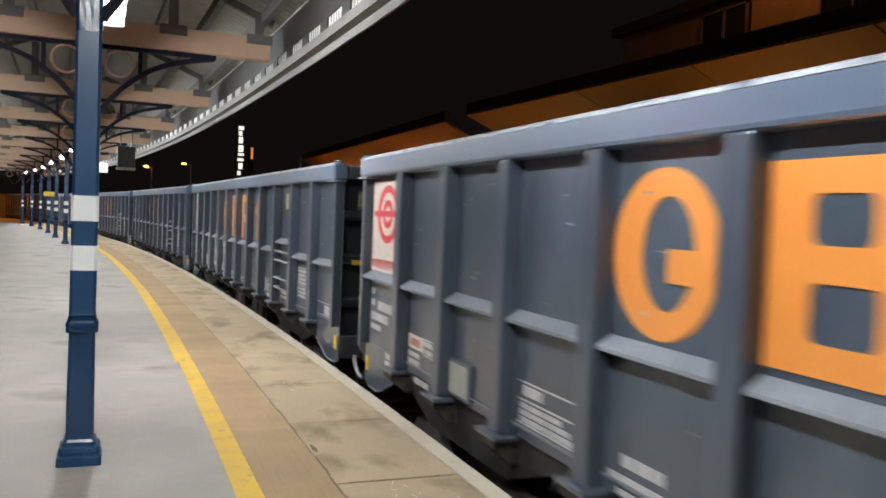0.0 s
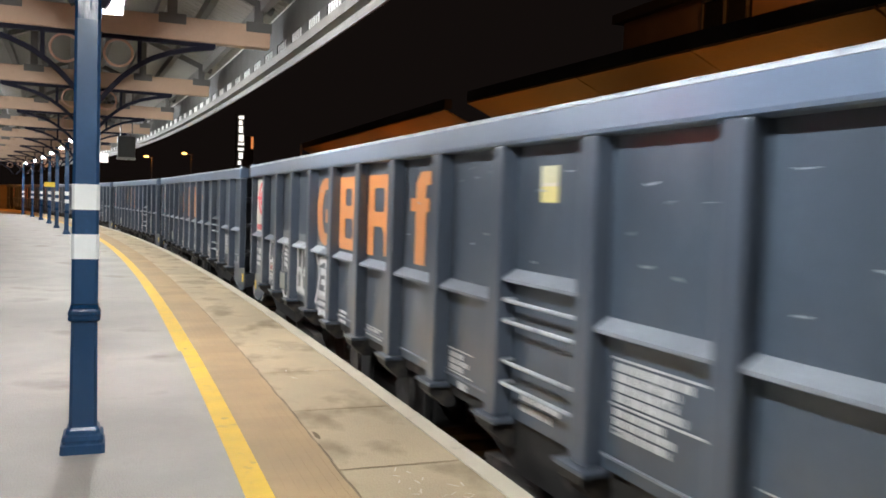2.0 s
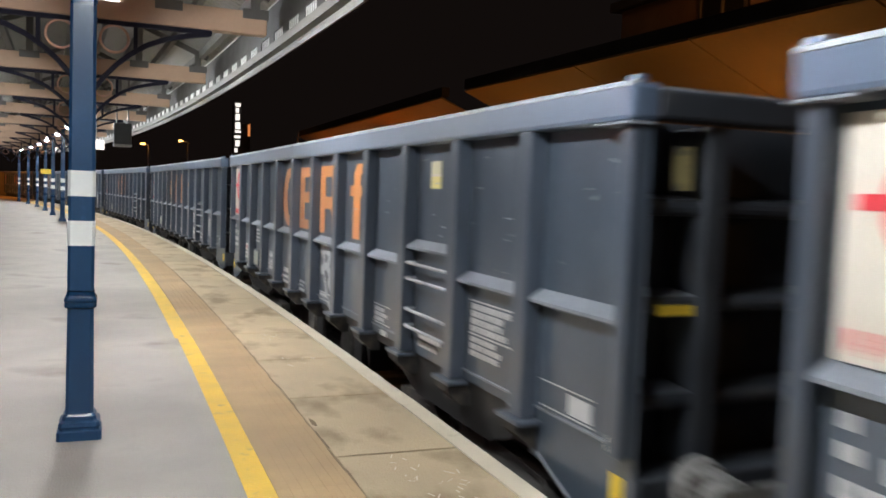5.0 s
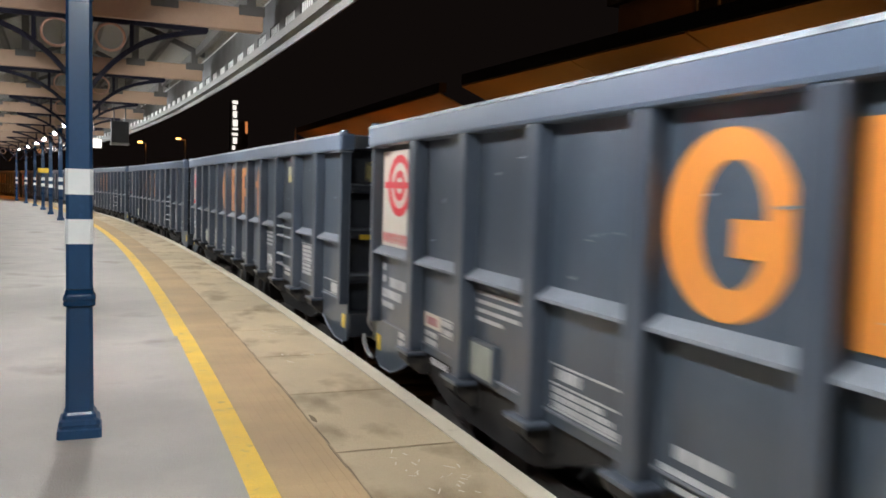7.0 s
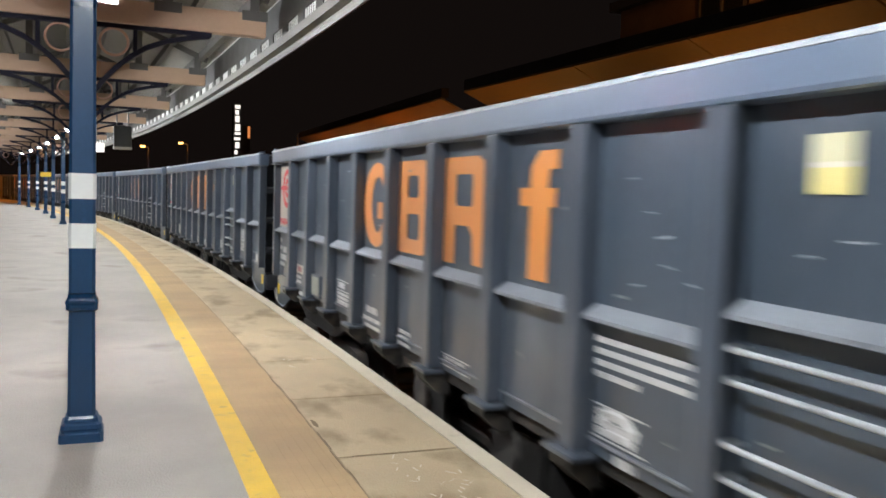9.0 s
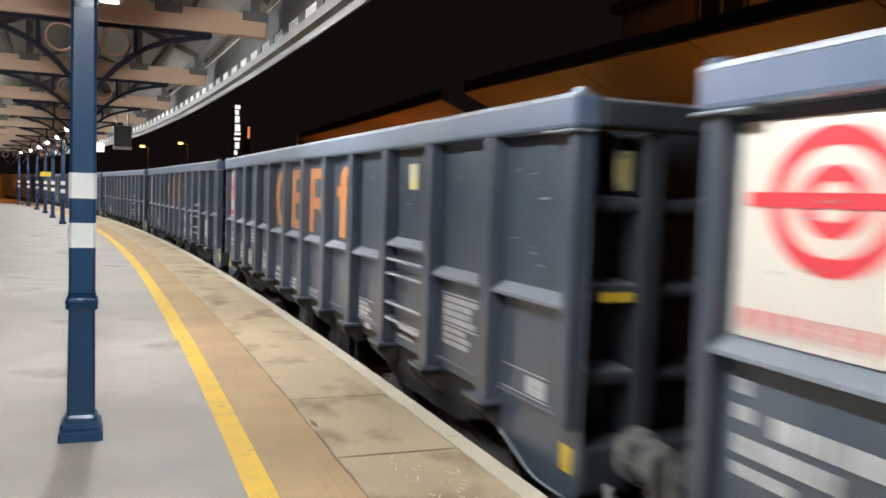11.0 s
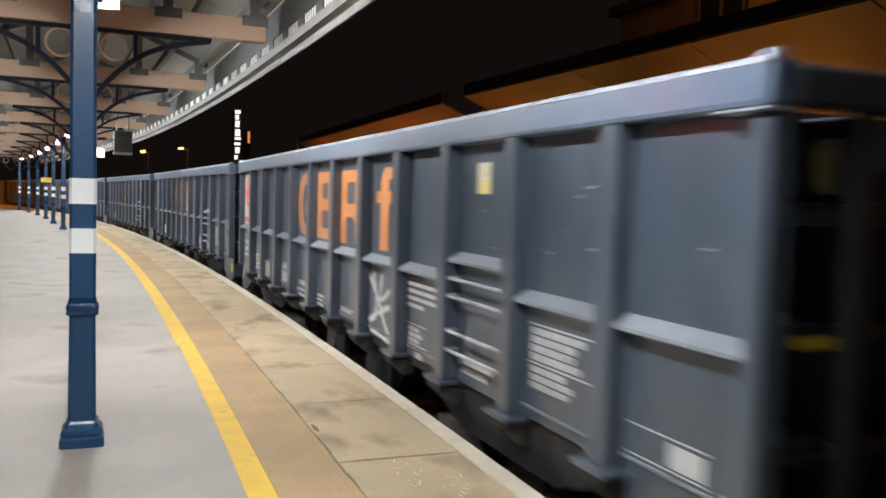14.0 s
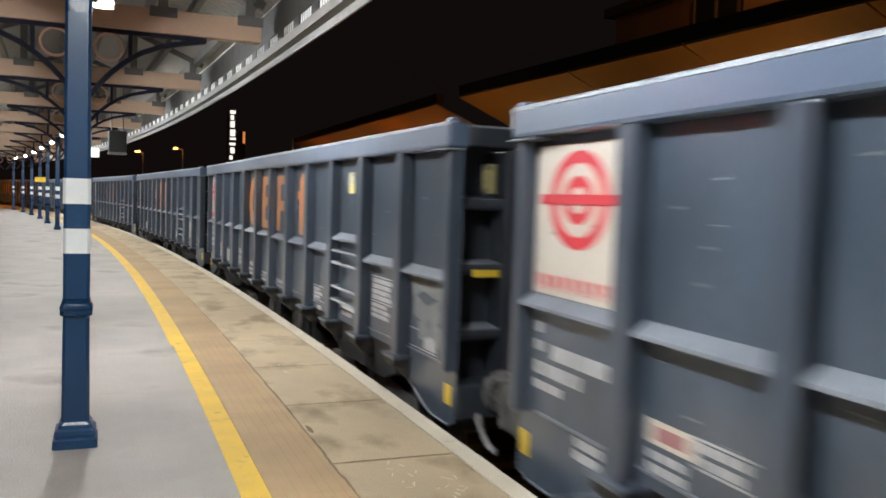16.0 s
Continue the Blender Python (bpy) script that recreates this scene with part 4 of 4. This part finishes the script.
# ---------------------------------------------------------------- across the tracks: platform, winged canopy, building
opp = tagged(new("far_platform"), "dark opposite platform behind the train", "platform", kind="structure")
part("platform_surface", box(B(), 8.6, 16, -40, 60, -1.3, 0.0), M["earth"], opp)
wing = tagged(new("far_canopy"), "winged opposite canopy with ochre panels lit from below", "canopy", kind="structure")


def wing_x(y):
    return 9.56 - .058 * (y - 8.87) if y < 22.5 else 8.84


def wing_panel(y0, y1, name="soffit_panel"):
    bm = B()
    x0, x1 = wing_x(y0), wing_x(y1)
    v = [(x0, y0, 4.50), (x1, y1, 4.50), (x1 + 4.6, y1, 2.45), (x0 + 4.6, y0, 2.45)]
    lo = [bm.verts.new(c) for c in v]
    hi = [bm.verts.new((c[0], c[1], c[2] + .05)) for c in v]
    bm.faces.new(lo)
    bm.faces.new(hi[::-1])
    for i in range(4):
        j = (i + 1) % 4
        bm.faces.new((lo[j], lo[i], hi[i], hi[j]))
    bmesh.ops.recalc_face_normals(bm, faces=bm.faces)
    return part(name, bm, M["soffit"], wing)


edges = [-10, -6.2, -2.4, 1.4, 5.2, 9.0, 12.8, 16.6, 22.3]
for a, b in zip(edges, edges[1:]):
    wing_panel(a + .025, b - .025)
edges = [24.3, 29, 34, 39, 44, 47.5]
for a, b in zip(edges, edges[1:]):
    wing_panel(a + .01, b - .01)
for y0, y1 in ((-10, 22.3), (24.3, 47.5)):
    rb = B()
    bar(rb, (wing_x(y0) + .12, y0, 4.70), (wing_x(y1) + .12, y1, 4.70), .24, .28)
    part("canopy_edge", rb, M["roof"], wing, "dark canopy edge")
for y in (-4, 4, 12, 20, 26, 34, 42):
    x = wing_x(y) + 4.6
    st = B()
    rod(st, (x, y, 0), (x, y, 2.5), .12, seg=12)
    part("canopy_stem", st, M["roof"], wing)
for i, y in enumerate((2.0, 12.0, 20.0, 30.0, 42.0)):
    fl = thing("platform_lamp", "sodium lamp under the opposite canopy", "lamp", "opposite platform lamps", at=pose(wing_x(y) + .9, y, 0))
    part("lamp_pole", rod(B(), (0, 0, 0), (0, 0, 1.6), .04), M["roof"], fl)
    part("lamp_glass", box(B(), -.12, .12, -.3, .3, 1.6, 1.7, .02), M["sodium"], fl)
    lamp_point("sodium_light", (wing_x(y) + .9, y, 1.85), (38 if y < 25 else 75), (1.0, .42, .09) if y < 25 else (1.0, .27, .045))

house = thing("station_building", "dim brick building above the opposite platform", "building")
hb = B()
box(hb, 15.6, 30, -20, 25.2, -1.3, 8.0)
part("wall", hb, M["brick"], house, "dim brown brick wall")
part("roof", box(B(), 15.3, 30.3, -20.3, 25.5, 8.0, 8.3), M["roof"], house)
for i in range(4):
    y = 19.8 - i * 4.6
    wd = part("window", box(B(), 15.50, 15.62, y - 1.0, y + 1.0, 6.55, 7.75), M["glass"], house, "dark window")
    fb = B()
    for dy in (-1.0, -.05, .95):
        box(fb, 15.44, 15.52, y + dy, y + dy + .07, 6.5, 7.8)
    for z in (6.5, 7.73):
        box(fb, 15.44, 15.52, y - 1.0, y + 1.02, z, z + .07)
    part("window_frame", fb, M["fascia"], wd)
part("string_course", box(B(), 15.45, 15.6, -20, 25.2, 5.9, 6.1), M["fascia"], house)

# lamp added on the roof edge, out of view, to brighten the wall
part("wall_lamp", rod(box(B(), 13.35, 13.75, 16.85, 17.15, 9.22, 9.34, .02), (13.6, 17, 9.3), (16.0, 17, 8.28), .04), M["roof"], house, "added lamp on the roof edge, out of view, brightening the wall")
lamp_point("wall_fill_light", (13.55, 17, 9.1), 110, SODIUM)

# ---------------------------------------------------------------- distance
tower = thing("lit_tower", "distant dark block with a column of lit windows", "building")
part("wall", box(B(), 13.08, 14.05, 119, 121, -1.3, 13.2), M["roof"], tower)
for z, h, x0, x1 in ((12.55, .45, 13.25, 13.95), (11.75, .6, 13.3, 13.75), (10.7, .85, 13.3, 13.85), (9.5, .9, 13.3, 13.95), (9.0, .3, 13.25, 14.05), (8.25, .35, 13.2, 14.0), (7.15, .8, 13.35, 13.9), (6.3, .55, 13.25, 13.65)):
    part("window", box(B(), x0, x1, 118.88, 118.96, z, z + h), M["glowwhite"], tower, "brightly lit window")
part("side_wall", box(B(), 14.05, 15.35, 119, 121, -1.3, 10.3), M["roof"], tower)
part("window", box(B(), 15.0, 15.3, 118.88, 118.96, 8.6, 10.2), M["glowamber"], tower, "dim amber lit window")


def street_lamp(x, y, top, reach, watts=90):
    sl_ = thing("street_lamp", "street lamp with an orange sodium head", "street lamp", "street lamps", at=pose(x, y, -1.25))
    h = top + 1.25
    part("pole", rod(B(), (0, 0, 0), (0, 0, h), .09, .05), M["roof"], sl_)
    part("arm", rod(B(), (0, 0, h), (reach, 0, h + .12), .04), M["purlin"], sl_)
    part("lantern", box(B(), reach - .35, reach + .15, -.16, .16, h + .02, h + .2, .04), M["sodium"], sl_, "glowing orange lantern")
    lamp_point("street_light", (x + reach, y, top - .1), watts, SODIUM)


street_lamp(1.75, 100, 5.85, -.5)
street_lamp(6.1, 102, 6.5, -.7)
street_lamp(-13.2, 76, 4.6, 1.2, 700)

mast = thing("line_mast", "thin dark mast beyond the train", "mast")
part("pole", rod(B(), (8.85, 48, -1.25), (8.85, 48, 4.85), .05, .04, 8), M["board"], mast)

fence = thing("boarded_fence", "tan boarded fence closing the platform's far end", "fence")
pal = mesh_of("paling", box(B(), -.13, .13, -.02, .02, .02, 2.12, .008), M["fence"])
for i in range(54):
    link("paling", pal, fence, at=pose(-19.5 + i * .275, 85, 0, 0, 0, 0))
part("fence_rail", box(B(), -19.6, -4.6, 85.03, 85.09, .5, .6), M["fence"], fence)
part("fence_rail", box(B(), -19.6, -4.6, 85.03, 85.09, 1.6, 1.7), M["fence"], fence)

# ---------------------------------------------------------------- signs under the canopy
dsp = thing("hanging_display", "dark train information display hung from the canopy", "display", at=place(-1.22, 25.2))
part("display_case", box(B(), -.23, .23, -.14, .14, 2.62, 3.20, .02), M["screen"], dsp)
part("display_trim", box(B(), -.24, .24, -.15, .15, 2.56, 2.62, .01), M["casing"], dsp)
hg = B()
for x in (-.15, .15):
    rod(hg, (x, 0, 3.2), (x, 0, 4.6), .018, seg=8)
part("hanger", hg, M["purlin"], dsp)
sgn = thing("hanging_sign", "small white sign hung beside the column", "sign", at=place(-1.72, 28.0))
part("sign_panel", box(B(), -.22, .22, -.03, .03, 2.55, 2.83, .008), M["board"], sgn)
part("hanger", rod(B(), (0, 0, 2.83), (0, 0, 4.93), .015, seg=8), M["purlin"], sgn)
ysg = thing("yellow_sign", "small yellow notice fixed to a column", "sign", at=place(row(COLS[11]), COLS[11] - .13))
part("sign_panel", box(B(), -.25, .25, -.03, .03, 1.86, 2.10, .006), M["yellow"], ysg)

# assumed sign, out of view, added for the red tint on the beams
red_box = thing("lit_sign", "small red illuminated sign, assumed out of view, tinting the beams", "sign", at=place(ROW - 2.0, 8.2))
part("sign_box", box(B(), -.06, .06, -.5, .5, 2.75, 3.05, .01), M["screen"], red_box)
part("sign_face", box(B(), .061, .066, -.46, .46, 2.78, 3.02), M["glowred"], red_box, "glowing red face")
for y in (-.4, .4):
    part("hanger", rod(B(), (0, y, 3.04), (0, y, 4.28), .012, seg=6), M["purlin"], red_box)

# ---------------------------------------------------------------- paving pieces
tile = B()
box(tile, -.214, .214, -.2245, .2245, -.05, .0)
for i in range(7):
    box(tile, -.186 + i * .062 - .016, -.186 + i * .062 + .016, -.2245, .2245, .0, .0018)
tile = mesh_of("paver", tile, M["paver"])
for i in range(190):
    link("paver", tile, platform, at=place(-1.119, -4 + i * .45))
slab = mesh_of("coping_slab", box(B(), -.385, .385, -.719, .719, -.12, .0, .006), M["slab"])
for i in range(64):
    link("coping_slab", slab, platform, at=place(-.512, 4.80 + .728 + (i - 8) * 1.456))


def ragged(bm, s0, o0, a, b, z, seed):
    """An uneven flat patch round (s0, o0), a metres long and b wide."""
    rnd = random.Random(seed)
    q = [rnd.uniform(.55, 1.15) for _ in range(18)]
    q = [(q[i - 1] + q[i] * 2 + q[(i + 1) % 18]) / 4 for i in range(18)]
    mid = bm.verts.new(on(o0, s0, z))
    rim = [bm.verts.new(on(o0 + b * r * math.sin(i * math.pi / 9), s0 + a * r * math.cos(i * math.pi / 9), z)) for i, r in enumerate(q)]
    for i in range(18):
        bm.faces.new((mid, rim[i - 1], rim[i]))


# dirt in the joints of the coping
jd = B()
rnd = random.Random(3)
for n in range(46):
    s0 = 3.6 + n * .21 + rnd.uniform(-.08, .08)
    ragged(jd, s0, -.903 + rnd.uniform(-.006, .010), rnd.uniform(.10, .20), rnd.uniform(.003, .007), .0012 + n * .00001, 50 + n)
for n in range(7):
    ragged(jd, 4.80 + rnd.uniform(-.004, .006), -.85 + n * .115, rnd.uniform(.004, .008), .085, .0018 + n * .00001, 120 + n)
ragged(jd, 5.55, -.865, .13, .022, .0021, 7)
tagged(part("joint_dirt", jd, M["grout"], platform, "dirt in the joints"), kind="stuff")
# pale scribbles on the coping
sc = B()
for s0, o0, n in ((4.15, -.42, 15), (4.5, -.55, 8), (7.6, -.50, 9), (8.9, -.55, 7)):
    for i in range(n):
        s_, o_ = s0 + rnd.uniform(-.22, .22), o0 + rnd.uniform(-.16, .16)
        ds, do = rnd.uniform(.02, .07), rnd.uniform(-.05, .05)
        w_ = .005
        sc.faces.new([sc.verts.new(on(o_ + u, s_ + v, .0026)) for u, v in ((-w_, 0), (w_, .003), (do + w_, ds + .003), (do - w_, ds))])
tagged(part("chalk_marks", sc, M["nosing"], platform, "pale scribbled marks"), kind="stuff")


# ---------------------------------------------------------------- what moves
def run(t):
    """Metres that the train has gone after t seconds."""
    return 3.5852934 * t + .0718135 * t ** 2 - .0016709 * t ** 3 + .0000597 * t ** 4 + .075 * math.exp(-((t - 14.2) / .9) ** 2)


def wagon_pose(n, t):
    rad = R + .105
    a1 = (7.8886 + (n - 1) * PITCH - run(t)) / rad
    a2 = a1 - 2 * math.asin(HALF / rad)
    c = Vector((D - R, 0))
    a = c + rad * Vector((math.cos(a1), math.sin(a1)))
    b = c + rad * Vector((math.cos(a2), math.sin(a2)))
    u = (a - b).normalized()
    m = (a + b) / 2 + Vector((u.y, -u.x)) * HW
    return pose(m.x, m.y, RAIL, 0, 0, math.degrees(math.atan2(-u.x, u.y)))


def motions():
    for n, w in enumerate(WAGONS):
        walk(w, [(i * .5, wagon_pose(n, i * .5)) for i in range(33)])
        for o in w.children:
            if o.name.startswith("wheelset"):
                y = o.location.y
                walk(o, [(i * .1, pose(0, y, .44, math.degrees(run(i * .1) / .44), 0, 0)) for i in range(161)])


motions()
